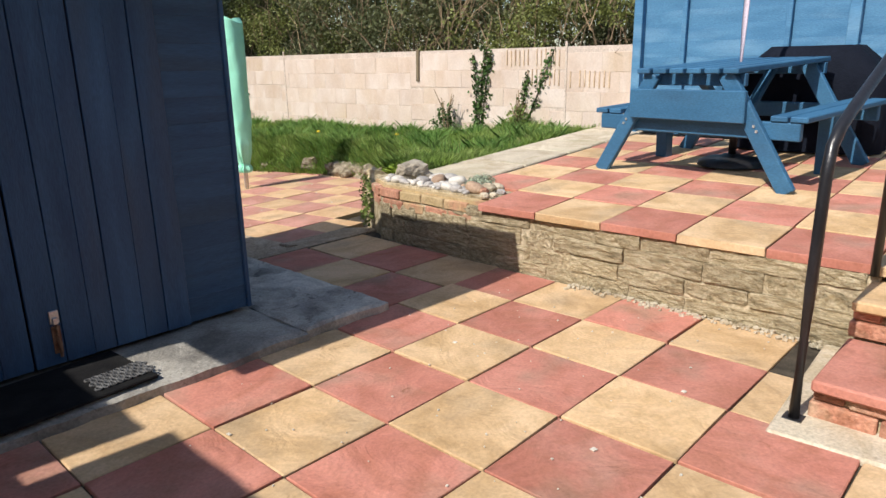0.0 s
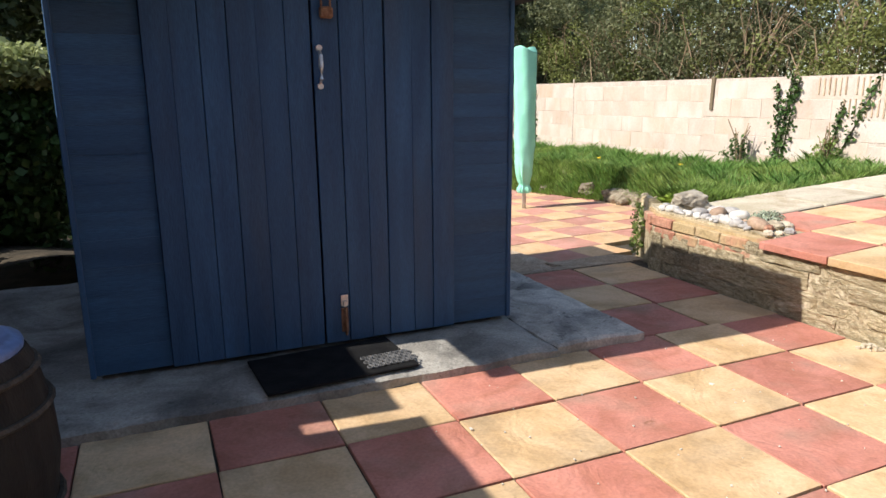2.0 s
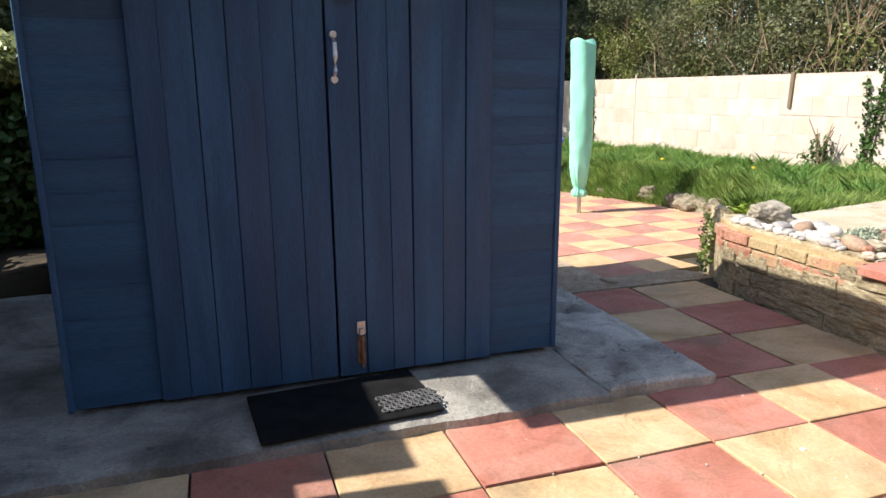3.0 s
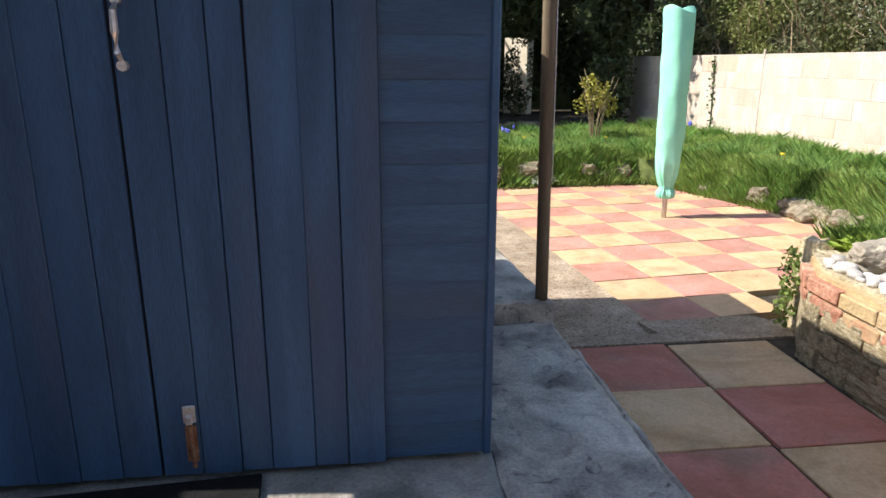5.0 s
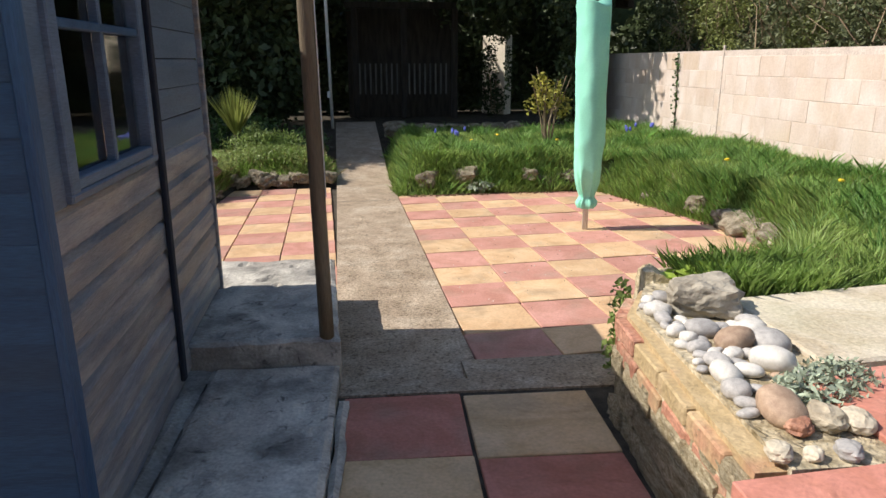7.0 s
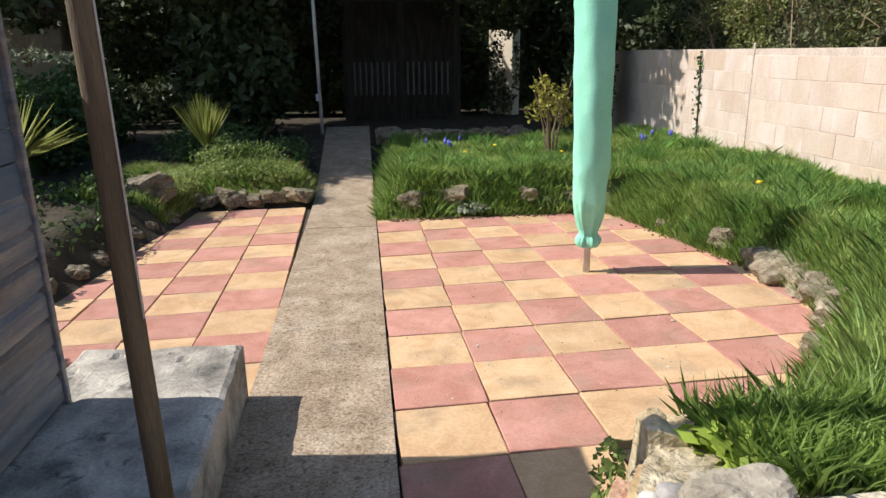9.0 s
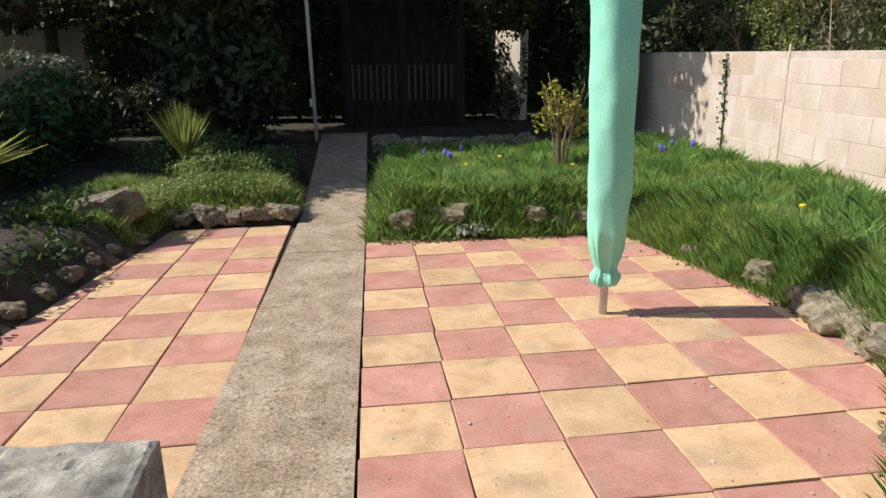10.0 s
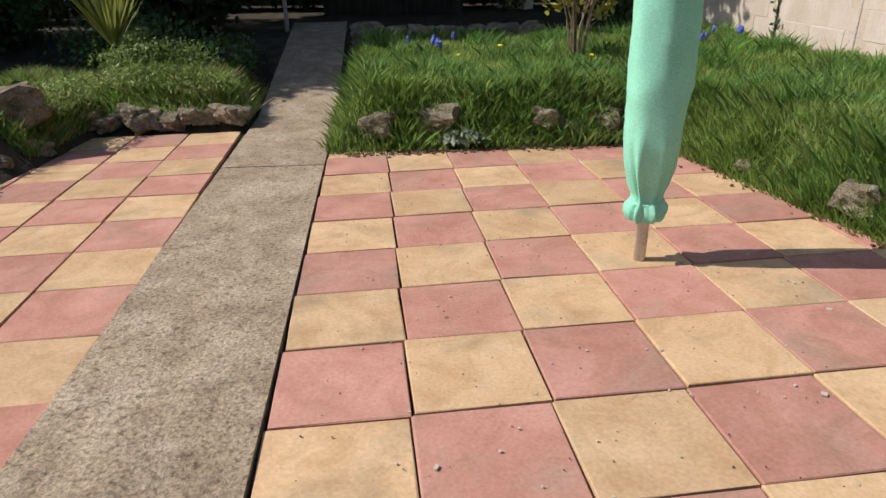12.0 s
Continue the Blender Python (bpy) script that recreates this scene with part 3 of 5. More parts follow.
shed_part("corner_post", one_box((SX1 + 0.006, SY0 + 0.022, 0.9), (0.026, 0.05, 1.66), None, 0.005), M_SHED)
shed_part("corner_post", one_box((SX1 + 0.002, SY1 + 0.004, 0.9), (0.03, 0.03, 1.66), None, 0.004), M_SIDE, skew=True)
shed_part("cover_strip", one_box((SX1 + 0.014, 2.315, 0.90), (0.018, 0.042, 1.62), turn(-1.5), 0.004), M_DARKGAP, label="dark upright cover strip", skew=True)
win = shed_part("window", one_box((SX1 + 0.006, WY, WIN[2] - 0.006), (0.05, WIN[1] - WIN[0] + 0.06, 0.026), turn(0, 8, 0), 0.005), M_SIDEB, label="blue painted window with a sill", skew=True)
for c, d in (((SX1 + 0.005, WIN[0], 1.31), (0.05, 0.055, 0.69)), ((SX1 + 0.005, WIN[1], 1.31), (0.05, 0.055, 0.69)), ((SX1 + 0.005, WY, WIN[3]), (0.048, WIN[1] - WIN[0], 0.05)), ((SX1 + 0.004, WY, WIN[2] + 0.02), (0.046, WIN[1] - WIN[0], 0.03))):
    shed_part("frame_bar", one_box(c, d, None, 0.004), M_SIDEB, win, skew=True)
shed_part("glazing_bar", one_box((SX1 + 0.004, WY, 1.31), (0.03, 0.024, 0.62), None, 0.003), M_SIDEB, win, skew=True)
shed_part("glazing_bar", one_box((SX1 + 0.006, WY, 1.385), (0.03, WIN[1] - WIN[0] - 0.05, 0.024), None, 0.003), M_SHED, win, skew=True)
for y0, y1 in ((WIN[0] + 0.026, WY - 0.012), (WY + 0.012, WIN[1] - 0.026)):
    for z0, z1 in ((WIN[2] + 0.034, 1.374), (1.396, WIN[3] - 0.024)):
        p = shed_part("pane", one_box((SX1 - 0.008, (y0 + y1) / 2, (z0 + z1) / 2), (0.004, y1 - y0, z1 - z0)), M_GLASS, win, "clear window glass", skew=True)
        p.visible_shadow = False
# two doors of upright boards over near-black cores that paint shade in the gaps
for x0, x1, n, name in ((-1.452, -0.7645, 6, "door"), (-0.7575, -0.081, 6, "door")):
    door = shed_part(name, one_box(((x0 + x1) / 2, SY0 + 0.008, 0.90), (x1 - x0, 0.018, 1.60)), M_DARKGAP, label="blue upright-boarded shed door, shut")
    cuts = [x0 + (x1 - x0) * (k / n) for k in range(n + 1)]
    for k in range(1, n):
        cuts[k] += rng_s.uniform(-0.012, 0.012)
    for a, b in zip(cuts, cuts[1:]):
        lift = rng_s.uniform(-0.003, 0.003)
        bm = one_box((0, 0, 0.81), (b - a - 0.0025, 0.016, 1.63), None, 0.0025)
        ob = part("board", bm, M_SHED, door)
        ob.matrix_basis = B @ Matrix.Translation(((a + b) / 2, SY0 - 0.008 + lift, SZ0 + 0.015)) @ Matrix.Rotation(radians(rng_s.uniform(-0.15, 0.15)), 4, "Y")
hx = -0.735
shed_part("handle", tube(tube(tube(bmesh.new(), [(hx, SY0 - 0.03, 1.300), (hx, SY0 - 0.055, 1.32), (hx, SY0 - 0.058, 1.37), (hx, SY0 - 0.055, 1.42), (hx, SY0 - 0.03, 1.440)], [0.006, 0.009, 0.011, 0.009, 0.006], 8),
          [(hx, SY0 - 0.012, 1.288), (hx, SY0 - 0.034, 1.288)], 0.014, 8), [(hx, SY0 - 0.012, 1.452), (hx, SY0 - 0.034, 1.452)], 0.014, 8), M_STEEL, label="pale metal pull handle")
shed_part("bolt", box(box(bmesh.new(), (-0.665, SY0 - 0.022, 0.285), (0.036, 0.010, 0.055), None, 0.002), (-0.665, SY0 - 0.028, 0.27), (0.02, 0.02, 0.03), None, 0.003), M_STEEL, label="pale painted bolt keep")
shed_part("bolt_plate", tube(box(bmesh.new(), (-0.665, SY0 - 0.020, 0.185), (0.034, 0.006, 0.12), None, 0.002), [(-0.663, SY0 - 0.03, 0.25), (-0.660, SY0 - 0.03, 0.11)], 0.007, 6), M_RUST, label="rusty bolt")
shed_part("padlock", tube(box(bmesh.new(), (-0.70, SY0 - 0.04, 1.60), (0.06, 0.026, 0.05), None, 0.008), [(-0.72, SY0 - 0.04, 1.62), (-0.72, SY0 - 0.04, 1.66), (-0.70, SY0 - 0.04, 1.675), (-0.68, SY0 - 0.04, 1.66), (-0.68, SY0 - 0.04, 1.62)], 0.005, 6), M_RUST, label="rusty brown padlock")

# doormat: dark sheet and a raised open rubber end
matt = tagged(part("doormat", one_box((-0.79, 1.06, 0.066), (0.68, 0.40, 0.014), turn(0, 0, 4), 0.004), M_MAT), "black rubber doormat on the concrete", "doormat")
grid = bmesh.new()
for a in range(8):
    for b in range(5):
        cx, cy = -0.655 + 0.029 * a + 0.0145 * (b % 2), 0.925 + 0.027 * b + 0.0022 * a
        tube(grid, [(cx + 0.0125 * math.cos(t * math.pi / 4), cy + 0.0125 * math.sin(t * math.pi / 4), 0.078) for t in range(9)], 0.0042, 5, False)
part("lattice", grid, mat("grey_worn_rubber", (0.07, 0.07, 0.072), (0.15, 0.15, 0.15), 20, 0.6, 0.2, 90), matt, "open grey rubber lattice")

# ---------------------------------------------------------------- retaining wall of the raised patio
ret = tagged(part("wall_retaining", prism([(1.800, -1.17), (2.05, -1.17), (2.10, 2.42), (2.03, 2.35), (1.862, 2.07), (1.800, 1.0)], -0.3, 0.35), M_MORTAR), "low retaining wall of weathered stone with brick at its corner", "wall", kind="structure")
def wall_block(seed):
    """A squared stone with chipped edges and an uneven face."""
    bm = one_box((0, 0, 0), (1, 1, 1), None, 0.04)
    bmesh.ops.subdivide_edges(bm, edges=[e for e in bm.edges if e.calc_length() > 0.5], cuts=5, use_grid_fill=True)
    for v in bm.verts:
        q = Vector((v.co.x * 2, v.co.y * 5, v.co.z * 2)) + Vector((seed * 3.7, seed, 0))
        v.co.x += 0.14 * noise.noise(q) + 0.09 * noise.noise(q * 3)
        v.co.z += 0.10 * noise.noise(q + Vector((9, 0, 0)))
        v.co.y += 0.015 * noise.noise(q * 2 + Vector((0, 9, 0)))
    return bm


STONES = [mesh_of("stone", wall_block(k), M_STONE) for k in range(7)]
rs = random.Random(11)
z = -0.02
for h in (0.10, 0.095, 0.105, 0.09):
    y = -1.16 + rs.uniform(0, 0.04)
    while y < 1.97:
        w = min(rs.uniform(0.2, 0.5), 2.07 - y)
        yy = y + w / 2
        if not (z > 0.22 and yy > 1.22):
            x = 1.832 + (0.05 * max(0, yy - 1.0))
            share("stone", rs.choice(STONES), ret, Matrix.LocRotScale((x + rs.uniform(-0.007, 0.011), yy, z + h / 2 + rs.uniform(-0.008, 0.008)), Euler((rs.uniform(-0.02, 0.02), rs.uniform(-0.04, 0.04), rs.uniform(-0.02, 0.02) - (0.05 if yy > 1 else 0))), (0.085, w - 0.009, h * rs.uniform(0.80, 0.97))))
        y += w
    z += h
part("wall_top", prism([(1.822, 1.06), (2.0, 1.06), (2.08, 2.32), (2.03, 2.31), (1.885, 2.055)], 0.34, 0.396), M_BRICKY, ret, "buff mortar capping")
BR = mesh_of("brick", one_box((0, 0, 0), (0.1, 0.215, 0.065), None, 0.006), M_BRICK)
BRY = mesh_of("brick", one_box((0, 0, 0), (0.1, 0.215, 0.065), None, 0.006), M_BRICKY)
for c in range(2):
    for k in range(4):
        y = 1.24 + 0.228 * k + 0.035 * c
        share("brick", BR if (k == 3 or (k < 2 and not c)) else BRY, ret, Matrix.LocRotScale((1.842 + 0.05 * (y - 1.0) + (0.007 if k < 2 and not c else 0), y, 0.270 + 0.074 * c + rs.uniform(-0.004, 0.004)), Euler((rs.uniform(-0.02, 0.02), 0, -0.05 + rs.uniform(-0.02, 0.02))), None))
    share("brick", BR, ret, pose(1.955, 2.155 + 0.02 * c, 0.270 + 0.074 * c, 0, 0, -30))
tagged(part("pier", box(box(rough_stone(31, 0.16, 0.15, 0.62, 0.10, 3, 0.9), (0, 0, 0.245), (0.14, 0.13, 0.06), turn(0, 0, 12), 0.012), (0, 0, -0.25), (0.14, 0.13, 0.1), None, 0.01), M_STONE, at=pose(2.15, 2.43, 0.145)), "short mossy stone pier at the wall's end", "pier", kind="structure")
bed = tagged(part("planting_bed", prism([(1.9, 1.045), (2.196, 1.045), (2.205, 1.49), (2.63, 1.50), (2.63, 1.745), (2.45, 2.42), (2.12, 2.40), (2.04, 2.30), (1.92, 2.06)], 0.0, 0.41), M_MORTAR), "gravelly soil bed behind the low wall", "planting bed", kind="structure")

PEBS = []
for k in range(7):
    r = random.Random(k)
    PEBS.append([mesh_of("pebble", rough_stone(40 + k, 1.0, r.uniform(0.62, 0.85), r.uniform(0.45, 0.62), 0.10, 3, 0.12), m, True) for m in M_PEB])
spots = []
tries = 0
while len(spots) < 58 and tries < 6000:
    tries += 1
    x, y, s = rs.uniform(1.88, 2.40), rs.uniform(1.15, 2.16), rs.uniform(0.06, 0.16) * (0.75 if rs.random() < 0.4 else 1)
    if x < 1.87 + 0.05 * (y - 1) + s / 2 or x > 2.16 + 0.16 * (y - 1.2):
        continue
    if y < 1.26 or (x > 2.02 and y < 1.47):
        continue
    if (x - 2.15) ** 2 + (y - 2.02) ** 2 < (0.12 + s / 3) ** 2:
        continue
    if all((x - a) ** 2 + (y - b) ** 2 > (0.37 * (s + c)) ** 2 for a, b, c in spots):
        spots.append((x, y, s))
NAMES = ("smooth white beach pebble on the wall's bed", "smooth grey beach pebble on the wall's bed", "smooth brown beach pebble on the wall's bed")
for x, y, s in spots:
    c = rs.choices((0, 1, 2), (5, 5, 1))[0]
    me = rs.choice(PEBS)[c]
    ob = new("pebble", me)
    ob.matrix_basis = Matrix.LocRotScale((x, y, 0.408 + s * 0.21), Euler((rs.uniform(-0.25, 0.25), rs.uniform(-0.25, 0.25), rs.uniform(0, 6.3))), (s, s, s))
    tagged(ob, NAMES[c], "pebble", "pebbles on the bed")
for x, y, q, m, words in ((2.005, 1.20, 0.085, M_BRICK, "reddish brown rock beside the silvery plant"), (2.09, 1.22, 0.115, M_ROCK, "brown angular rock beside the silvery plant"), (2.16, 1.20, 0.10, M_EDGE, "pale rough rock beside the silvery plant"), (1.895, 1.095, 0.075, M_EDGE, "pale flat rock near the patio's corner slab"), (1.975, 1.085, 0.055, M_EDGE, "small pale rock near the patio's corner slab"), (2.06, 1.085, 0.075, M_PEB[1], "grey rounded rock near the patio's corner slab")):
    tagged(part("rock", rough_stone(q * 100, q, q * 0.8, q * 0.55, 0.2, 3, 0.12), m, at=pose(x, y, 0.41 + q * 0.22, 0, 0, q * 900)), words, "rock", "bed stones")
ob = tagged(part("boulder", rough_stone(77, 0.26, 0.17, 0.15, 0.26, 4, 0.5), mat("pale_boulder", (0.27, 0.235, 0.18), (0.43, 0.385, 0.31), 6, 0.9, 0.9, 40, 0, (0.25, 0.22, 0.16), 5.0), at=pose(2.15, 2.02, 0.465, 8, 0, -14)), "pale grey weathered boulder beside the pebbles", "boulder")

# ---------------------------------------------------------------- steps and handrail
steps = thing("steps", "brick steps with red and buff slab treads", "steps", pose(1.0, -1.6, 0), kind="structure")
S = Matrix.Translation((-1.0, 1.6, 0))
for n, (x0, x1, z1, m) in enumerate(((1.02, 1.50, 0.165, M_RED), (1.50, 1.84, 0.33, M_YEL))):
    core = one_box(((x0 + 2.0) / 2 + 0.02, -1.62, (z1 - 0.06) / 2), (2.0 - x0 - 0.04, 0.94, z1 - 0.06), None, 0.004)
    bmesh.ops.transform(core, matrix=S, verts=core.verts)
    part("riser", core, M_MORTAR, steps)
    for t in range(2):
        tread = one_box(((x0 + x1) / 2 - 0.01, -1.37 - 0.47 * t, z1 - 0.022), (x1 - x0 + 0.03, 0.463, 0.045), None, 0.008)
        bmesh.ops.transform(tread, matrix=S, verts=tread.verts)
        part("tread", tread, m if t == 0 else (M_YEL, M_RED)[n], steps)
    for c in range(2):
        for k in range(5):
            y = -1.24 - 0.225 * k + 0.1 * c
            if -2.1 < y < -1.2:
                share("brick", BR, steps, S @ pose(x0 + 0.06, y, 0.035 + n * 0.165 + 0.072 * c, 0, 0, rs.uniform(-1, 1)))
    for c in range(2):
        for k in range(2):
            share("brick", BR, steps, S @ pose(x0 + 0.13 + 0.225 * k, -1.19, 0.035 + n * 0.165 + 0.072 * c, 0, 0, 90))
rail = thing("handrail", "black painted iron handrail beside the steps", "handrail", pose(0.985, -1.10, 0))
rail_pts = [(0, 0, 0), (0.0, 0, 0.5), (0.005, 0, 0.90), (0.03, 0.0, 0.985), (0.08, -0.005, 1.04), (0.16, -0.01, 1.085), (0.6, -0.04, 1.30), (1.1, -0.07, 1.53)]
part("rail", tube(bmesh.new(), rail_pts, 0.020, 12), M_IRON, rail, smooth=True)
part("post", tube(bmesh.new(), [(0.80, -0.05, 0.36), (0.80, -0.05, 1.39)], 0.018, 10), M_IRON, rail, smooth=True)
part("foot_plate", one_box((0, 0, 0.006), (0.07, 0.07, 0.012), None, 0.003), M_IRON, rail)

# ---------------------------------------------------------------- picnic table
TX, TY = 3.72, 0.15
tz = up_z(TX, 0)
table = thing("picnic_table", "blue painted wooden picnic table with joined benches", "picnic table", pose(TX, TY, tz - 0.01, 0, -2.6, -7.8))


def plank(name, c, s, rot=None, parent=table, m=M_TABLE, label=""):
    return part(name, one_box(c, s, rot, 0.006), m, parent, label)


for k in range(6):
    plank("top_slat", (-0.105, -0.315 + 0.126 * k, 0.735), (1.33, 0.100, 0.035))
for s in (-1, 1):
    bench = plank("bench", (-0.065, s * 0.66 - 0.06, 0.445), (1.25, 0.105, 0.035), label="blue bench slat")
    part("bench_slat", one_box((-0.065, s * 0.66 + 0.06, 0.445), (1.25, 0.105, 0.035), None, 0.006), M_TABLE, bench)
for e in (-1, 1):
    x = -0.66 if e < 0 else 0.48
    plank("seat_bearer", (x, 0, 0.37), (0.045, 1.50 if e > 0 else 1.46, 0.11))
    plank("top_bearer", (x, 0, 0.675), (0.045, 0.74, 0.08))
    for s in (-1, 1):
        a, b = Vector((x - 0.046, s * 0.70, 0.0)), Vector((x - 0.046, s * 0.26, 0.71))
        d = b - a
        plank("leg", (a + b) / 2, (0.045, 0.105, d.length), Matrix.Rotation(-math.atan2(d.y, d.z), 3, "X"))
        part("bolt_head", tube(tube(bmesh.new(), [(x - 0.066, s * 0.49, 0.37), (x - 0.076, s * 0.49, 0.37)], 0.009, 6), [(x - 0.066, s * 0.47, 0.40), (x - 0.076, s * 0.47, 0.40)], 0.009, 6), M_STEEL, table)
    plank("brace", (x * 0.62, 0, 0.55), (0.46, 0.07, 0.045), Matrix.Rotation(-e * radians(40), 3, "Y"))
for s in (-1, 1):
    plank("bench_leg", (0.0, s * 0.62, 0.212), (0.09, 0.10, 0.425))
plank("apron", (-0.748, 0.0, 0.515), (0.035, 0.84, 0.20), label="wide blue board across the table's end")

para = thing("parasol", "closed parasol pole in a dark round base", "parasol", pose(3.64, 0.16, up_z(3.64, 0) + 0.006))
bm = bmesh.new()
prof = [(0.0, 0.085), (0.05, 0.085), (0.09, 0.07), (0.18, 0.055), (0.23, 0.03), (0.24, 0.0)]
rings = [[bm.verts.new((r * math.cos(a * math.pi / 12), r * math.sin(a * math.pi / 12), z)) for a in range(24)] for r, z in prof[1:]]
for a, b in zip(rings, rings[1:]):
    for n in range(24):
        bm.faces.new((a[n], b[n], b[(n + 1) % 24], a[(n + 1) % 24]))
bm.faces.new(rings[0])
part("base", bm, M_PLAST, para, smooth=True)
part("sleeve", tube(bmesh.new(), [(0, 0, 0.08), (0, 0, 0.40)], 0.028, 12), M_PLAST, para, smooth=True)
part("pole", tube(bmesh.new(), [(0, 0, 0.09), (0.0, 0, 1.0), (0.0, -0.02, 2.2)], 0.019, 12), mat("mauve_white_tube", (0.62, 0.52, 0.60), (0.70, 0.60, 0.68), 9, 0.5, 0), para, smooth=True)

# covered barbecue against the fence
bbq = bmesh.new()
lev = [(0.0, 0.54, 0.30), (0.30, 0.55, 0.30), (0.54, 0.55, 0.31), (0.64, 0.50, 0.30), (0.76, 0.36, 0.25), (0.80, 0.32, 0.20)]
rings = []
for zz, hx2, hy2 in lev:
    ring = []
    for a in range(28):
        t = 2 * math.pi * a / 28
        c, s = math.cos(t), math.sin(t)
        k = 1 / max(abs(c), abs(s)) ** 0.75
        q = 1 + 0.035 * math.sin(t * 9 + zz * 7) * (1 - zz)
        ring.append(bbq.verts.new((hy2 * c * k * q, hx2 * s * k * q, zz)))
    rings.append(ring)
for a, b in zip(rings, rings[1:]):
    for n in range(28):
        bbq.faces.new((a[n], a[(n + 1) % 28], b[(n + 1) % 28], b[n]))
bbq.faces.new(rings[-1])
tagged(part("barbecue_cover", bbq, M_TARP, smooth=True, at=pose(4.60, -0.08, up_z(4.6, 0) + 0.003, 0, 0, 2)), "covered barbecue under a dark navy cloth", "barbecue cover")

# ---------------------------------------------------------------- blue fence
FX = 5.02
for n in range(3):
    y1 = 1.67 - 1.88 * n
    fence = thing("fence_panel", "pale blue painted board fence panel with upright battens", "fence", pose(FX, y1, up_z(FX, 0) - 0.02), "blue fence panels")
    for k in range(13):
        hb = 0.142
        part("board", lap_board(1.80, hb - 0.001, "x", 0.005), M_FENCE, fence).matrix_basis = pose(0.0, -0.04, 0.03 + hb * k, 0, 0, -90) @ Matrix.Rotation(radians(2), 4, "X")
    part("backing", one_box((0.03, -0.92, 0.93), (0.02, 1.82, 1.84)), M_FENCE, fence)
    for k, w in ((0, 0.09), (0.46, 0.045), (1.38, 0.045)):
        part("post" if k == 0 else "batten", one_box((-0.035, -k - 0.02, 0.93), (0.05 if k else 0.09, w, 1.92 if not k else 1.84), None, 0.005), M_FENCE, fence)

# ---------------------------------------------------------------- rotary line under its cover, wooden line pole
PX, PY = 2.78, 5.50
pz = low_z(PX, PY)
dryer = thing("rotary_clothes_line", "folded rotary clothes line in a mint green cover", "clothes line", pose(PX, PY, pz))
part("pole", tube(bmesh.new(), [(0, 0, -0.06), (0, 0, 1.9)], 0.026, 12), M_GALV, dryer, smooth=True)
bm = bmesh.new()
NS, NZ = 56, 90
rings = []
for a in range(NZ + 1):
    f = a / NZ
    z = 0.195 + 1.72 * f
    r = float(np.interp(f, [0, 0.015, 0.035, 0.05, 0.062, 0.08, 0.13, 0.20, 0.32, 1.0], [0.066, 0.082, 0.078, 0.058, 0.054, 0.066, 0.092, 0.112, 0.126, 0.140]))
    ring = []
    for n in range(NS):
        t = 2 * math.pi * n / NS
        fold = 0.004 * math.sin(3 * t + 1.1 * math.sin(f * 5)) + 0.004 * math.sin(5 * t + f * 6)
        fold += (0.016 * math.sin(8 * t + 0.7) + 0.010 * math.sin(13 * t)) * float(1 - smooth(0.05, 0.26, f)) * r / 0.09
        crease = 0.009 * noise.noise(Vector((math.cos(t) * 1.5, math.sin(t) * 1.5, z * 5))) + 0.006 * max(0, noise.noise(Vector((t * 1.2, 4, z * 16))))
        q = r + fold + crease
        dz = 0.035 * math.sin(2 * t + 0.6) * float(smooth(0.95, 1.0, f))
        ring.append(bm.verts.new((q * math.cos(t) - 0.02 * f, q * 0.86 * math.sin(t), z + dz)))
    rings.append(ring)
for a, b in zip(rings, rings[1:]):
    for n in range(NS):
        bm.faces.new((a[n], a[(n + 1) % NS], b[(n + 1) % NS], b[n]))
tip = bm.verts.new((-0.02, 0, 1.90))
for n in range(NS):
    bm.faces.new((rings[-1][n], rings[-1][(n + 1) % NS], tip))
part("cover", bm, M_COVER, dryer, "mint green fabric cover, gathered at the bottom", smooth=True)
part("drawstring", tube(bmesh.new(), [(0.058 * math.cos(t * math.pi / 8), 0.052 * math.sin(t * math.pi / 8), 0.272) for t in range(17)], 0.006, 6, False), M_COVER, dryer)

lp = thing("line_pole", "weathered wooden washing line pole with a cord", "pole", pose(0.745, 2.505, 0.15))
part("shaft", tube(bmesh.new(), [(-0.004 * k, 0.0, 0.26 * k) for k in range(11)], [0.031] * 11, 14), M_POLE, lp, smooth=True)
part("cord", tube(bmesh.new(), [(0.024, -0.01, 0.62), (0.016, -0.01, 1.2), (-0.005, -0.01, 2.5)], 0.0028, 6), M_GALV, lp)

# ---------------------------------------------------------------- block boundary wall
def wx(y):
    return 5.50 - 0.062 * (y - 4.0)


wall = tagged(part("wall_boundary", prism([(wx(-7) - 0.007, -7), (wx(-7) + 0.2, -7), (wx(12.4) + 0.2, 12.4), (wx(12.4) - 0.007, 12.4)], -0.3, 1.43), M_WALLJ), "painted concrete block garden wall, pinkish white and stained", "wall", kind="structure")
BLK = mesh_of("block", one_box((0, 0, 0), (0.06, 0.4475, 0.2225), None, 0.003), M_WALL)
ang = math.degrees(math.atan(0.062))
for c in range(6):
    y = 0.6 + (0.225 if c % 2 else 0)
    while y < 12.0:
        step_up = 0.035 if 2.9 < y < 5.15 else (0.05 if y > 8.1 else 0)
        share("block", BLK, wall, Matrix.LocRotScale((wx(y) + 0.02 + rs.uniform(-0.003, 0.003), y, 0.12 + 0.225 * c + step_up + 0.003), Euler((0, 0, radians(ang))), (1, 1, 1)))
        y += 0.45
for y in (2.86, 8.12):
    tagged(part("wall_pier", one_box((wx(y) - 0.008, y, 0.76), (0.02, 0.03, 1.46), turn(0, 0, ang), 0.004), M_WALLJ), "upright joint in the painted block wall", "wall pier", kind="structure")
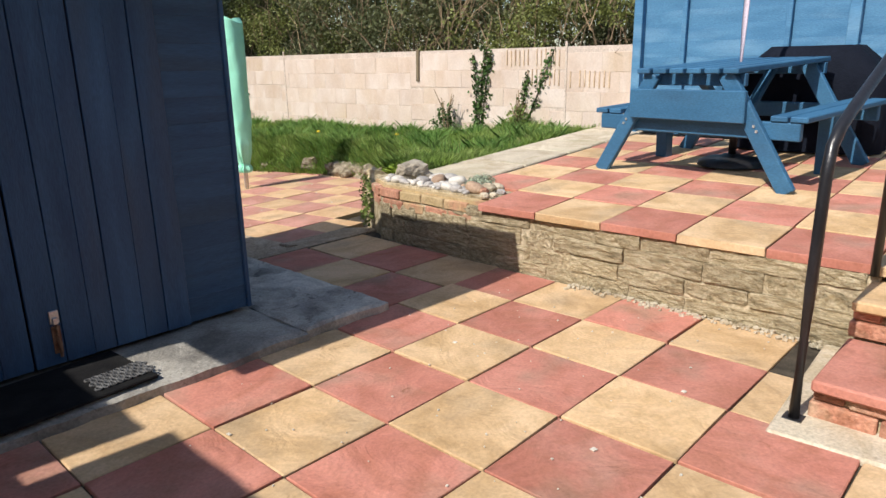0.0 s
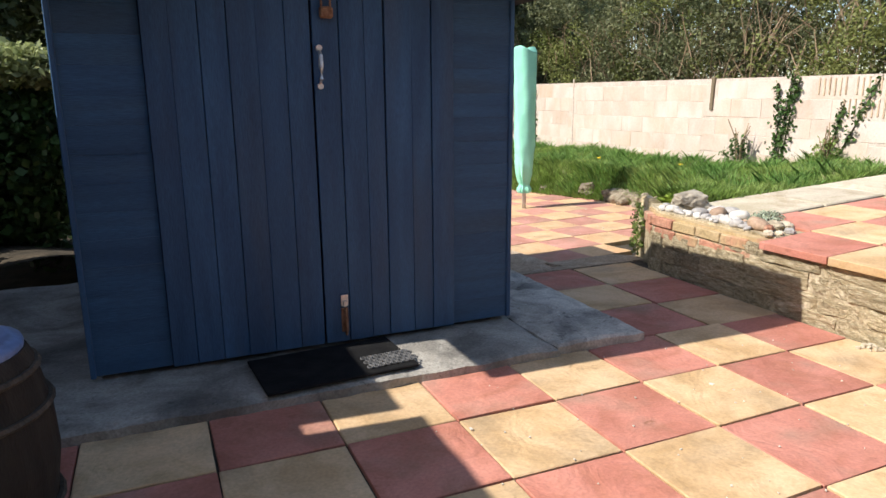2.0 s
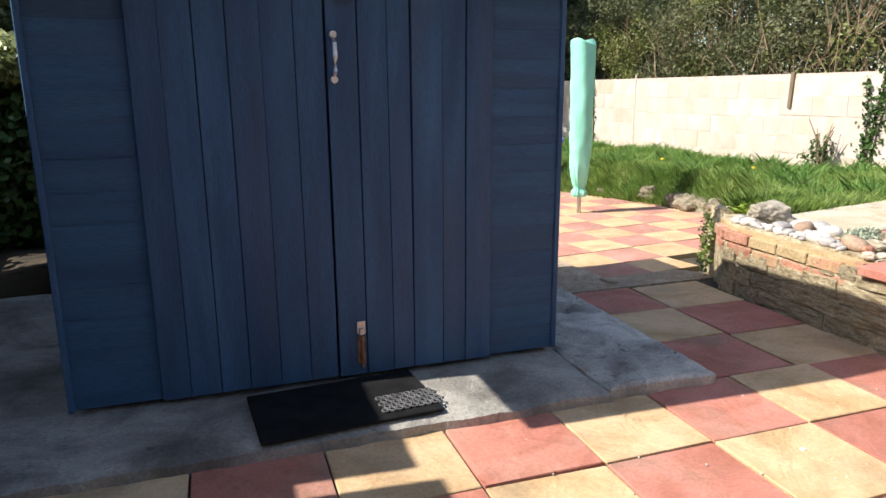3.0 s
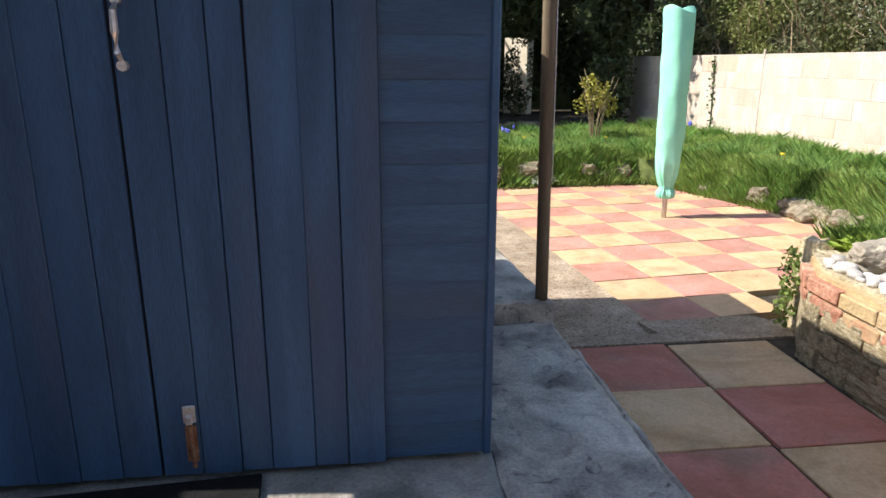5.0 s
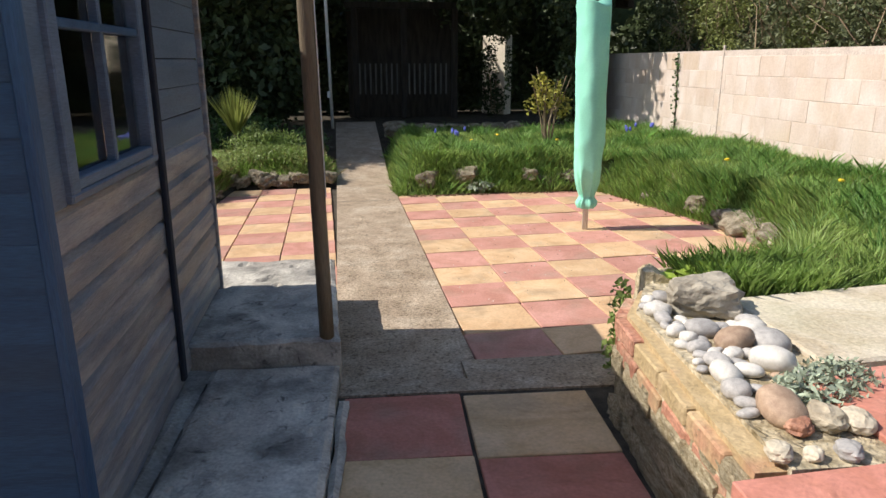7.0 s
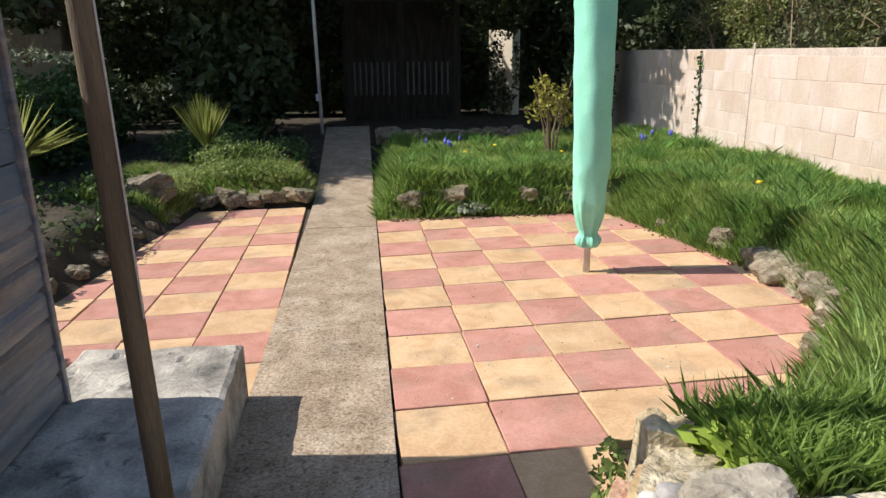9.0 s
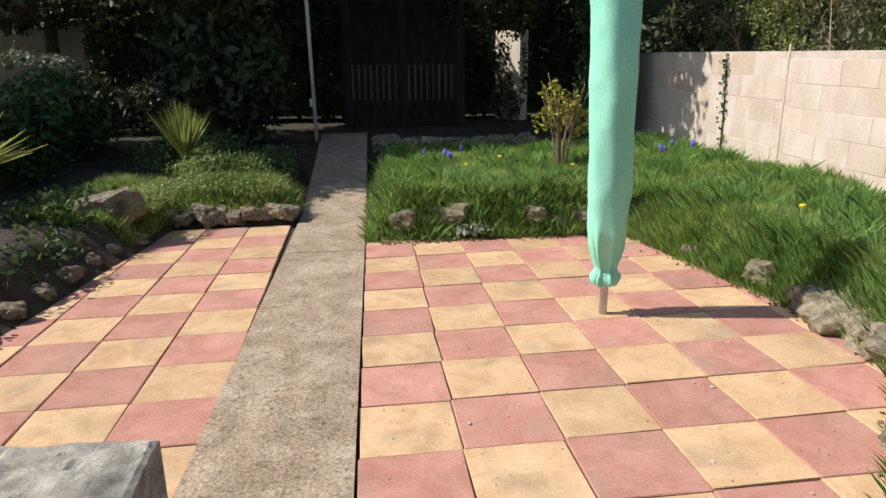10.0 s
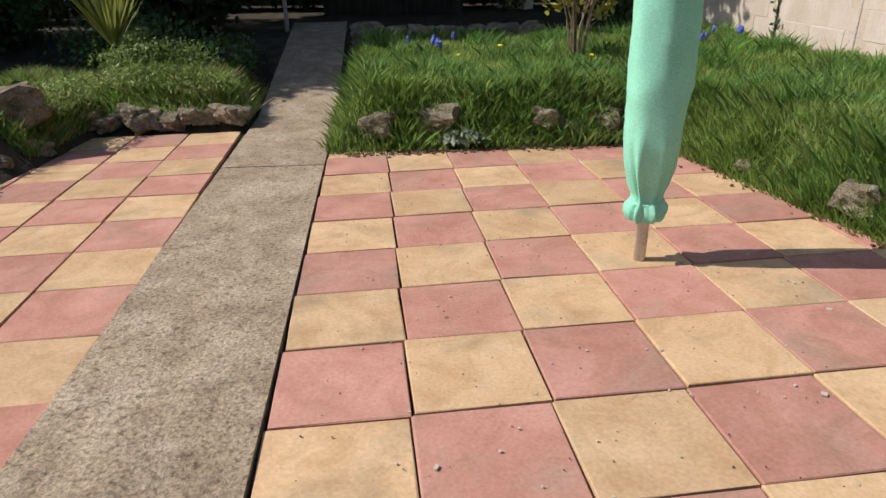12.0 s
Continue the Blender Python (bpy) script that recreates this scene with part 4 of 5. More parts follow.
tagged(part("post_stub", one_box((wx(5.17) - 0.015, 5.17, 1.24), (0.05, 0.05, 0.42), turn(1.5, 0, ang), 0.006), M_POLE), "old brown wooden post stub in the wall's joint", "post")
M_RIB = mat("stained_rib", (0.46, 0.33, 0.22), (0.60, 0.48, 0.36), 9, 0.9, 0.5, 60, 0.15)
RIB = mesh_of("rib", one_box((0, 0, 0), (0.012, 0.018, 0.19), None, 0.004), M_RIB)
for y0, y1, zc in ((2.95, 3.85, 1.31), (2.95, 3.40, 1.08), (2.30, 2.80, 1.06)):
    for y in np.arange(y0, y1, 0.062):
        if rs.random() < 0.8:
            share("rib", RIB, wall, pose(wx(y) - 0.014, y, zc + rs.uniform(-0.01, 0.01), 0, 0, ang))

# ---------------------------------------------------------------- lawn
def edge_x(y):
    """Foot of the lawn bank, west side, from the pier to the terrace corner."""
    return np.interp(y, [2.2, 2.6, 3.3, 4.4, 5.2, 6.0, 7.3, 7.6], [2.25, 2.45, 3.10, 3.92, 4.02, 3.84, 3.60, 3.50])


def lawn_in(X, Y):
    """Distance inside the lawn's edge, metres, negative outside."""
    d1 = np.where(Y < 7.55, (X - edge_x(Y)) * 0.9, 9)
    d = np.where(Y < 7.55, d1, np.minimum(np.where(X > 3.45, 9, Y - 7.58), 9))
    d = np.minimum(d, X - (1.30 - 0.052 * (Y - 4.4) + 0.03))
    strip = np.where(X > 2.3, Y - 2.12, 9)
    return np.minimum(np.minimum(d, strip), 9)


def lawn_z(X, Y):
    d = lawn_in(X, Y)
    base = low_z(X, np.minimum(Y, 9)) - 0.05
    top = 0.17 + 0.10 * smooth(3.4, 5.2, X) + 0.16 * (1 - smooth(2.6, 5.0, Y))
    k = smooth(-0.02, 0.30, d)
    bump = 0.09 * (patchy(X, Y, 0.42) - 0.5) + 0.05 * (patchy(X, Y, 0.15) - 0.5)
    z = base + (top - base + bump) * k
    z = np.where(d < -0.03, -0.6, z)
    return np.where(Y > 10.6, z - 0.25 * smooth(10.6, 11.4, Y), z)


tagged(new("lawn", grid_mesh("lawn", np.arange(0.8, 5.62, 0.05), np.arange(2.1, 11.5, 0.05), lawn_z, M_TURF)), "raised rough lawn with a banked edge", "lawn", kind="structure")


def grass(rng, n, xr, yr, length, test, zf, lean=0.5, wide=0.0045):
    x, y = rng.uniform(*xr, n), rng.uniform(*yr, n)
    keep = test(x, y)
    x, y = x[keep], y[keep]
    tuft = 0.55 * patchy(x, y, 0.11) + 0.45 * patchy(x + 3, y, 0.31)
    keep = rng.uniform(0, 1, len(x)) < 0.35 + 0.65 * tuft
    x, y, tuft = x[keep], y[keep], tuft[keep]
    n = len(x)
    z = zf(x, y) - 0.01
    h = length * rng.uniform(0.5, 1.25, n) * (0.6 + 0.6 * tuft)
    a = rng.uniform(0, 2 * np.pi, n)
    l = lean * rng.uniform(0.2, 1.4, n) * h
    gx, gy = (zf(x + 0.05, y) - zf(x - 0.05, y)) / 0.1, (zf(x, y + 0.05) - zf(x, y - 0.05)) / 0.1
    tip = np.stack([x + np.cos(a) * l - 0.10 * h * np.clip(gx, -1.5, 1.5), y + np.sin(a) * l - 0.10 * h * np.clip(gy, -1.5, 1.5), z + h], -1)
    base = np.stack([x, y, z], -1)
    mid = base * 0.45 + tip * 0.55 + np.stack([0 * x, 0 * x, 0.12 * h], -1)
    b = rng.uniform(0, 2 * np.pi, n)
    w = np.stack([-np.sin(b), np.cos(b), 0 * b], -1) * wide * rng.uniform(0.6, 1.3, n)[:, None]
    return np.stack([base - w, base + w, mid + w * 0.8, tip, mid - w * 0.8], 1)


rg = np.random.default_rng(3)
inside = lambda x, y: (lawn_in(x, y) > 0.02) & (x < wx(y) - 0.03)
tagged(new("grass", quads_mesh("grass", grass(rg, 300000, (1.0, 5.6), (2.2, 10.9), 0.115, inside, lawn_z), M_GRASS)), "unmown green grass blades over the lawn", "grass", kind="stuff")
rim = lambda x, y: (lawn_in(x, y) > 0.0) & (lawn_in(x, y) < 0.40) & (x < wx(y) - 0.03)
tagged(new("grass", quads_mesh("grass", grass(rg, 260000, (1.0, 5.2), (2.2, 8.2), 0.14, rim, lawn_z, 0.75), M_GRASS)), "long grass hanging over the lawn's bank", "grass", kind="stuff")
tagged(new("grass", quads_mesh("grass", grass(rg, 14000, (1.0, 5.6), (2.2, 10.5), 0.11, inside, lawn_z, 0.8), M_GRASSD)), "dry straw-coloured blades among the lawn", "grass", kind="stuff")

clump = lambda x, y: inside(x, y) & (patchy(x + 11, y + 4, 0.24) > 0.60)
tagged(new("grass", quads_mesh("grass", grass(rg, 170000, (1.0, 5.6), (2.2, 10.5), 0.19, clump, lawn_z, 0.85), M_TUFT)), "coarse dark green tufts standing in the lawn", "grass", kind="stuff")

ROCKS = [mesh_of("rock", rough_stone(50 + k, 1, 0.75, 0.55, 0.34, 3, 0.7), M_ROCK) for k in range(5)]


def rock(x, y, z, s, label, group):
    ob = new("rock", rs.choice(ROCKS))
    ob.matrix_basis = Matrix.LocRotScale((x, y, z), Euler((rs.uniform(-0.3, 0.3), rs.uniform(-0.3, 0.3), rs.uniform(0, 6.3))), (s, s, s))
    return tagged(ob, label, "rock", group)


for y in (3.1, 3.8, 4.1, 4.35, 4.6, 4.85, 5.1, 5.35, 5.9, 6.7):
    x = float(edge_x(y)) + rs.uniform(0.08, 0.14) + (0.07 if y > 5.5 else 0)
    rock(x, y, low_z(x, y) + rs.uniform(0.02, 0.10), rs.uniform(0.28, 0.42), "weathered grey-brown rock in the grassy bank", "bank rocks")
for x in (1.55, 1.98, 2.75, 2.95, 3.2):
    rock(x, 7.74 + rs.uniform(0, 0.06), low_z(x, 7.6) + rs.uniform(0.10, 0.20), rs.uniform(0.26, 0.36), "weathered rock showing through the lawn bank", "bank rocks")

# ---------------------------------------------------------------- planting beds on the shaded side
def bed_z(X, Y):
    d = np.maximum(np.minimum(-0.92 - X + 0.02 * (Y - 6), 9), np.minimum(Y - 8.55, 0.42 - 0.06 * (Y - 8.6) - X))
    base = low_z(X, np.minimum(Y, 9.0)) - 0.04
    z = base + (0.34 + 0.05 * np.sin(X * 4 + Y * 3)) * smooth(-0.05, 0.4, d)
    return np.where(d < -0.06, -0.7, z)


tagged(new("planting_bed", grid_mesh("planting_bed", np.arange(-3.4, 0.5, 0.06), np.arange(3.3, 12.0, 0.06), bed_z, M_SOIL)), "raised soil bed edged with rocks", "planting bed", kind="structure")
for k in range(9):
    x = -0.95 + 0.16 * k
    rock(x + rs.uniform(-0.03, 0.03), 8.62 + rs.uniform(-0.04, 0.05), low_z(x, 8.6) + rs.uniform(0.04, 0.14), rs.uniform(0.2, 0.32), "brown edging rock beside the planting bed", "bed rocks")
for k in range(10):
    y = 4.6 + 0.4 * k
    rock(-1.02 + rs.uniform(-0.06, 0.02), y, low_z(-1, y) + 0.06, rs.uniform(0.16, 0.28), "shaded edging rock beside the planting bed", "bed rocks")


def leaf_thing(name, label, category, seed, n, clumps, size, material, slim=0.5, level=0.3, stem=None, kind=""):
    r = np.random.default_rng(seed)
    th = thing(name, label, category, pose(clumps[0][0], clumps[0][1], clumps[0][2] - clumps[0][5]), kind=kind)
    o = np.array(th.matrix_basis.translation)
    pts = clump_points(r, n, clumps) - o
    ob = new("foliage", quads_mesh("foliage", leaves(r, pts, size, slim, level), material))
    ob.parent = th
    if stem:
        part("stem", stem(o, r), M_BARK if stem in (trunk_stem, trunk_only) else M_TWIG, th)
    return th


def twig_stem(o, r, n=9, high=0.6, spread=0.25):
    bm = bmesh.new()
    for _ in range(n):
        a = r.uniform(0, 6.28)
        l = r.uniform(0.3, 1.0) * spread
        h = high * r.uniform(0.7, 1.1)
        tube(bm, [(0.04 * math.cos(a), 0.04 * math.sin(a), -0.05), (0.4 * l * math.cos(a), 0.4 * l * math.sin(a), h * 0.5), (l * math.cos(a + 0.4), l * math.sin(a + 0.4), h)], [0.012, 0.009, 0.004], 5)
    return bm


def trunk_stem(o, r, high=4.0, rad=0.16):
    bm = bmesh.new()
    p = [(0, 0, -0.3), (0.05, 0.02, high * 0.3), (-0.05, 0.06, high * 0.65), (0.03, 0.0, high)]
    tube(bm, p, [rad * 1.25, rad, rad * 0.75, rad * 0.4], 9)
    for k in range(7):
        z0 = high * (0.3 + 0.09 * k)
        a = r.uniform(0, 6.28)
        l = r.uniform(0.8, 1.8)
        tube(bm, [(0, 0.03, z0), (l * 0.5 * math.cos(a), l * 0.5 * math.sin(a), z0 + 0.35), (l * math.cos(a + 0.2), l * math.sin(a + 0.2), z0 + 0.6)], [rad * 0.45, rad * 0.28, rad * 0.1], 6)
    return bm


def trunk_only(o, r, high=3.4, rad=0.12):
    return tube(bmesh.new(), [(0, 0, -0.4), (0.03, 0.02, high * 0.5), (0, 0, high)], [rad, rad * 0.8, rad * 0.4], 9)


# bed plants
bed_in = lambda x, y: (bed_z(x, y) > low_z(x, np.minimum(y, 9.0)) + 0.02) & (y > 7.6) & (y < 9.9)
tagged(new("grass", quads_mesh("grass", grass(rg, 60000, (-1.9, 0.4), (7.6, 9.9), 0.13, bed_in, bed_z, 0.7), M_GRASS)), "rough grass over the rock-edged bed", "grass", kind="stuff")
tagged(new("grass", quads_mesh("grass", grass(rg, 11000, (-1.9, 0.4), (7.6, 9.9), 0.15, bed_in, bed_z, 0.9), M_GRASSD)), "dry grass over the rock-edged bed", "grass", kind="stuff")
rock(-1.25, 7.95, 0.06, 0.55, "large angular rock beside the planting bed", "bed rocks")
leaf_thing("bed_plants", "low green herbs and grass in the rock-edged bed", "plants", 21, 5200, [(-0.5, 9.0, 0.12, 0.5, 0.3, 0.13), (-0.05, 8.85, 0.08, 0.35, 0.25, 0.10), (-1.0, 8.3, 0.1, 0.25, 0.5, 0.14), (-0.6, 9.4, 0.2, 0.6, 0.3, 0.2)], 0.05, M_HERB, 0.3, 0.2, kind="stuff")
leaf_thing("bed_plants", "dark leafy ground cover in the shaded bed", "plants", 22, 9000, [(-1.25, 5.0, -0.02, 0.25, 0.8, 0.16), (-1.3, 6.5, 0.0, 0.3, 0.9, 0.2), (-1.6, 7.8, 0.05, 0.5, 0.8, 0.25), (-2.2, 6.0, 0.1, 0.6, 2.0, 0.3), (-0.15, 10.0, 0.15, 0.4, 0.8, 0.25), (-1.2, 10.5, 0.2, 0.8, 0.8, 0.35)], 0.06, M_IVY, 0.6, 0.3, kind="stuff")


def spiky(x, y, z, n, length, seed, label, bias=0.0, material=M_SPIKE):
    r = np.random.default_rng(seed)
    th = thing("cordyline", label, "plant", pose(x, y, z))
    P = []
    for _ in range(n):
        a = r.uniform(0, 6.28)
        el = r.uniform(0.35 + bias, 1.5)
        L = length * r.uniform(0.75, 1.1)
        d = np.array([math.cos(a) * math.cos(el), math.sin(a) * math.cos(el), math.sin(el)])
        s = np.array([-math.sin(a), math.cos(a), 0]) * 0.014
        b0 = np.array([0, 0, 0.05])
        m1 = b0 + d * L * 0.5
        t1 = b0 + d * L - np.array([0, 0, 0.12 * L * math.cos(el)])
        P.append([b0 - s * 0.6, b0 + s * 0.6, m1 + s, t1, m1 - s])
    ob = new("leaves", quads_mesh("leaves", np.array(P), material))
    ob.parent = th
    part("stem", tube(bmesh.new(), [(0, 0, -0.1), (0, 0, 0.12)], [0.05, 0.035], 7), M_BARK, th)
    return th


spiky(-1.05, 9.65, 0.20, 170, 0.70, 31, "spiky yellow-green cordyline in the bed", 0.62)
leaf_thing("low_shrub", "bright leafy little shrub beside the spiky plant", "shrub", 23, 420, [(-0.79, 9.53, 0.36, 0.16, 0.12, 0.14), (-0.60, 9.50, 0.28, 0.14, 0.10, 0.10)], 0.055, M_HERB, 0.6, 0.3)
spiky(-2.25, 7.5, 0.40, 70, 0.75, 32, "spiky pale-leaved cordyline in the shade", 0.0)

def rose_stem(o, r):
    bm = twig_stem(o, r, 13, 0.95, 0.30)
    bmesh.ops.translate(bm, vec=(0, 0, -0.47), verts=bm.verts)
    return bm


leaf_thing("rose_bush", "small rose bush with yellow-green young leaves", "shrub", 23, 430, [(3.25, 8.9, 0.86, 0.22, 0.20, 0.20), (3.10, 8.85, 1.05, 0.13, 0.12, 0.11), (3.42, 8.95, 0.72, 0.16, 0.14, 0.18), (3.02, 8.95, 0.72, 0.12, 0.12, 0.12)], 0.065, M_ROSE, 0.65, 0.3, stem=rose_stem)
for k, (x, y) in enumerate(((5.28, 3.35), (5.30, 4.55))):
    leaf_thing("wall_shrub", "small rose shrub against the painted wall", "shrub", 60 + k, 260, [(x, y, 0.62, 0.14, 0.16, 0.18), (x, y + 0.1, 0.48, 0.16, 0.18, 0.14)], 0.055, M_IVY if k % 2 else M_HERB, 0.6, 0.3, stem=lambda o, r: twig_stem(o, r, 7, 0.45, 0.18))

# ivy climbing the wall
def wall_ivy(y0, pts, seed, n):
    r = np.random.default_rng(seed)
    th = thing("ivy", "dark green ivy climbing the painted wall", "ivy", pose(wx(y0), y0, 0.35))
    C = []
    bm = bmesh.new()
    for line in pts:
        L = np.array(line, float)
        t = r.uniform(0, len(L) - 1.001, n)
        i = t.astype(int)
        p = L[i] + (L[i + 1] - L[i]) * (t - i)[:, None]
        w = 0.045 * (1.2 - t / len(L))
        yy, zz = p[:, 0] + r.normal(0, 1, n) * w, p[:, 1] + r.normal(0, 0.02, n)
        C.append(np.stack([wx(yy) - 0.02 - np.abs(r.normal(0, 0.02, n)) - wx(y0), yy - y0, zz - 0.35], -1))
        tube(bm, [(wx(a) - 0.02 - wx(y0), a - y0, b - 0.35) for a, b in line], 0.008, 5)
    ob = new("foliage", quads_mesh("foliage", leaves(r, np.concatenate(C), 0.05, 0.8, 0.0), M_IVY))
    ob.parent = th
    part("stems", bm, M_BARK, th)


wall_ivy(4.12, [[(4.18, 0.4), (4.16, 0.9), (4.20, 1.35)], [(4.10, 0.4), (4.02, 0.9), (3.93, 1.42)], [(4.14, 0.4), (4.08, 1.0), (4.0, 1.45)]], 71, 150)
wall_ivy(9.2, [[(9.2, 0.3), (9.22, 0.9), (9.26, 1.38)]], 73, 90)
wall_ivy(3.40, [[(3.55, 0.4), (3.45, 0.75), (3.38, 1.12)], [(3.45, 0.4), (3.25, 0.85), (3.02, 1.40)]], 72, 150)

# ---------------------------------------------------------------- hedge and trees beyond the wall
def stems_mass(name, seed, n, xr, yr, z0, h, label):
    r = np.random.default_rng(seed)
    bm = bmesh.new()
    for _ in range(n):
        x, y = r.uniform(*xr), r.uniform(*yr)
        a, l = r.uniform(0, 6.28), r.uniform(0.0, 0.5)
        hh = h * r.uniform(0.6, 1.2)
        tube(bm, [(x, y, z0), (x + 0.4 * l * math.cos(a), y + 0.4 * l * math.sin(a), z0 + hh * 0.5), (x + l * math.cos(a), y + l * math.sin(a), z0 + hh)], [0.018, 0.013, 0.006], 4, False)
    return tagged(part(name, bm, M_TWIG), label, "stems", kind="stuff")


stems_mass("bamboo_stems", 81, 150, (6.3, 7.6), (-2, 11), 0.2, 2.5, "bare brown stems behind the painted wall")
r = np.random.default_rng(82)
cl = []
for k in range(190):
    cl.append((r.uniform(5.85, 7.6), r.uniform(-3, 12.5), r.uniform(1.25, 3.4), r.uniform(0.22, 0.5), r.uniform(0.25, 0.6), r.uniform(0.2, 0.45)))
leaf_thing("hedge", "olive green overgrown hedge behind the painted wall", "hedge", 83, 120000, cl, 0.065, M_LEAFO, 0.4, 0.2, kind="stuff")
cl = [(r.uniform(5.75, 6.4), r.uniform(-1, 11.5), r.uniform(1.3, 2.7), r.uniform(0.15, 0.35), r.uniform(0.2, 0.45), r.uniform(0.15, 0.35)) for k in range(60)] + [(5.9, 9.6, 1.9, 0.3, 0.6, 0.4), (6.0, 10.4, 2.1, 0.4, 0.5, 0.5)]
leaf_thing("hedge", "bright yellow-green new growth on the overgrown hedge", "hedge", 84, 22000, cl, 0.055, M_HEDGEY, 0.45, 0.2, kind="stuff")
brush = bmesh.new()
for k in range(420):
    y0, x0 = r.uniform(-2, 11.5), r.uniform(5.75, 6.6)
    z0 = r.uniform(0.9, 2.0)
    a, l, h = r.uniform(0, 6.28), r.uniform(0.2, 0.7), r.uniform(0.3, 0.9)
    tube(brush, [(x0, y0, z0), (x0 + 0.5 * l * math.cos(a), y0 + 0.5 * l * math.sin(a), z0 + 0.7 * h), (x0 + l * math.cos(a + 0.5), y0 + l * math.sin(a + 0.5), z0 + h)], [0.009, 0.006, 0.003], 4, False)
tagged(part("brushwood", brush, M_TWIG), "tangled bare brown twigs in the hedge", "twigs", kind="stuff")
for k, (x, y, h) in enumerate(((9.2, 1.5, 5.5), (9.5, 4.6, 6.0), (9.0, 7.8, 5.5), (9.3, 11.0, 6.0), (8.8, -2.0, 5.5))):
    cl = [(x, y, h * 0.62, 1.5, 1.6, h * 0.36)] + [(x + r.uniform(-1.4, 1.2), y + r.uniform(-1.6, 1.6), r.uniform(0.9, h), r.uniform(0.5, 0.9), r.uniform(0.5, 0.9), r.uniform(0.4, 0.8)) for _ in range(9)]
    leaf_thing("tree", "evergreen tree behind the garden wall", "tree", 90 + k, 9000, cl, 0.15, M_LEAFD if k % 2 else M_LEAFO, 0.45, 0.2, stem=trunk_stem)

# ---------------------------------------------------------------- shaded end of the garden
for k, (x, y, h, w) in enumerate(((-3.9, 12.1, 6.0, 1.3), (-5.8, 11.9, 6.5, 1.4), (-2.0, 12.4, 6.3, 1.2), (-2.6, 14.2, 7.0, 1.5), (-0.9, 15.2, 4.2, 1.3), (1.6, 12.9, 7.2, 1.3), (3.2, 13.8, 7.5, 1.2), (4.9, 12.2, 6.8, 1.1), (6.0, 14.0, 7.0, 1.6), (-8.2, 11.6, 6.5, 1.6))):
    cl = [(x, y, h * 0.68, w, w, h * 0.30)] + [(x + r.uniform(-w, w), y + r.uniform(-w, w), r.uniform(2.4, h), r.uniform(0.6, 1.0), r.uniform(0.6, 1.0), r.uniform(0.4, 0.8)) for _ in range(12)]
    # unseen limbs added overhead to shade the far part of the path
    if x == -3.9:
        cl += [(-3.6, 10.75, 4.4, 0.9, 0.6, 0.8), (-2.9, 10.9, 3.9, 0.8, 0.6, 0.7), (-2.2, 11.2, 3.5, 0.8, 0.6, 0.6), (-4.4, 11.0, 5.2, 0.9, 0.7, 0.8), (-3.2, 11.6, 4.4, 0.9, 0.7, 0.8)]
    # unseen limbs added overhead that shade the boundary wall's far end
    if x == 1.6:
        cl += [(2.0, 10.75, 4.5, 1.1, 0.85, 0.9), (2.2, 11.4, 4.2, 1.0, 0.8, 0.9), (1.8, 11.9, 4.8, 0.9, 0.8, 0.9)]
    leaf_thing("tree", "dark dense evergreen tree shading the garden's end", "tree", 110 + k, 17000, cl, 0.20, M_LEAFD, 0.45, 0.2, stem=trunk_stem)
dark = [(x, 16.6 + r.uniform(-0.3, 0.3), r.uniform(0.4, 2.7), 0.9, 0.5, 0.8) for x in np.repeat(np.arange(-8, 10, 1.0), 4)]
leaf_thing("hedge", "tall dark evergreen hedge closing the garden", "hedge", 130, 26000, dark, 0.2, M_LEAFD, 0.5, 0.2, kind="stuff")
tagged(part("backdrop", one_box((1, 18.2, 3.2), (26, 0.3, 7.0)), M_LEAFD), "dark far planting beyond the hedge", "backdrop", kind="structure")
for k in range(7):
    rock(1.25 + 0.34 * k, 11.6 + rs.uniform(-0.05, 0.05), 0.16, rs.uniform(0.3, 0.42), "rough rock in deep shade beyond the lawn", "far rocks")
# laurel added as a shade caster for the path and rocks
for k, (x, y, w, d, h) in enumerate(((-1.3, 12.5, 1.0, 0.8, 4.6),)):
    leaf_thing("laurel", "tall dense dark laurel added to shade the garden's end", "shrub", 170 + k, 15000, [(x, y, 1.2, w, d, 1.2), (x, y, 2.8, w, d, 1.2), (x + 0.1, y, h - 0.6, w * 0.9, d * 0.9, 0.9)], 0.19, M_LEAFD, 0.5, 0.2, stem=trunk_only)
tagged(part("wall_neighbour", one_box((-6.7, 15.4, 0.9), (4.7, 0.25, 2.5), turn(0, 0, 6), 0.01), mat("brown_garden_render", (0.30, 0.245, 0.19), (0.42, 0.35, 0.28), 3, 0.9, 0.5, 50, 0, (0.22, 0.19, 0.14), 1.2)), "brown rendered garden wall beyond the trees", "wall", kind="structure")
cl = [(x, 14.4 + r.uniform(-0.2, 0.2), r.uniform(0.3, 0.95), 0.55, 0.4, 0.42) for x in np.repeat(np.arange(-9, -1.9, 0.6), 2)]
leaf_thing("hedge", "low dark clipped hedge before the brown wall", "hedge", 171, 9000, cl, 0.13, M_LEAFD, 0.5, 0.2, kind="stuff")
leaf_thing("laurel", "dark leafy laurel overhanging the brown wall", "shrub", 173, 2600, [(-5.0, 15.0, 2.25, 0.9, 0.3, 0.32), (-6.6, 15.0, 2.35, 0.8, 0.3, 0.3), (-4.1, 15.0, 1.5, 0.35, 0.3, 0.9), (-5.6, 15.0, 2.0, 0.3, 0.2, 0.2)], 0.13, M_LEAFD, 0.5, 0.2, stem=trunk_only)
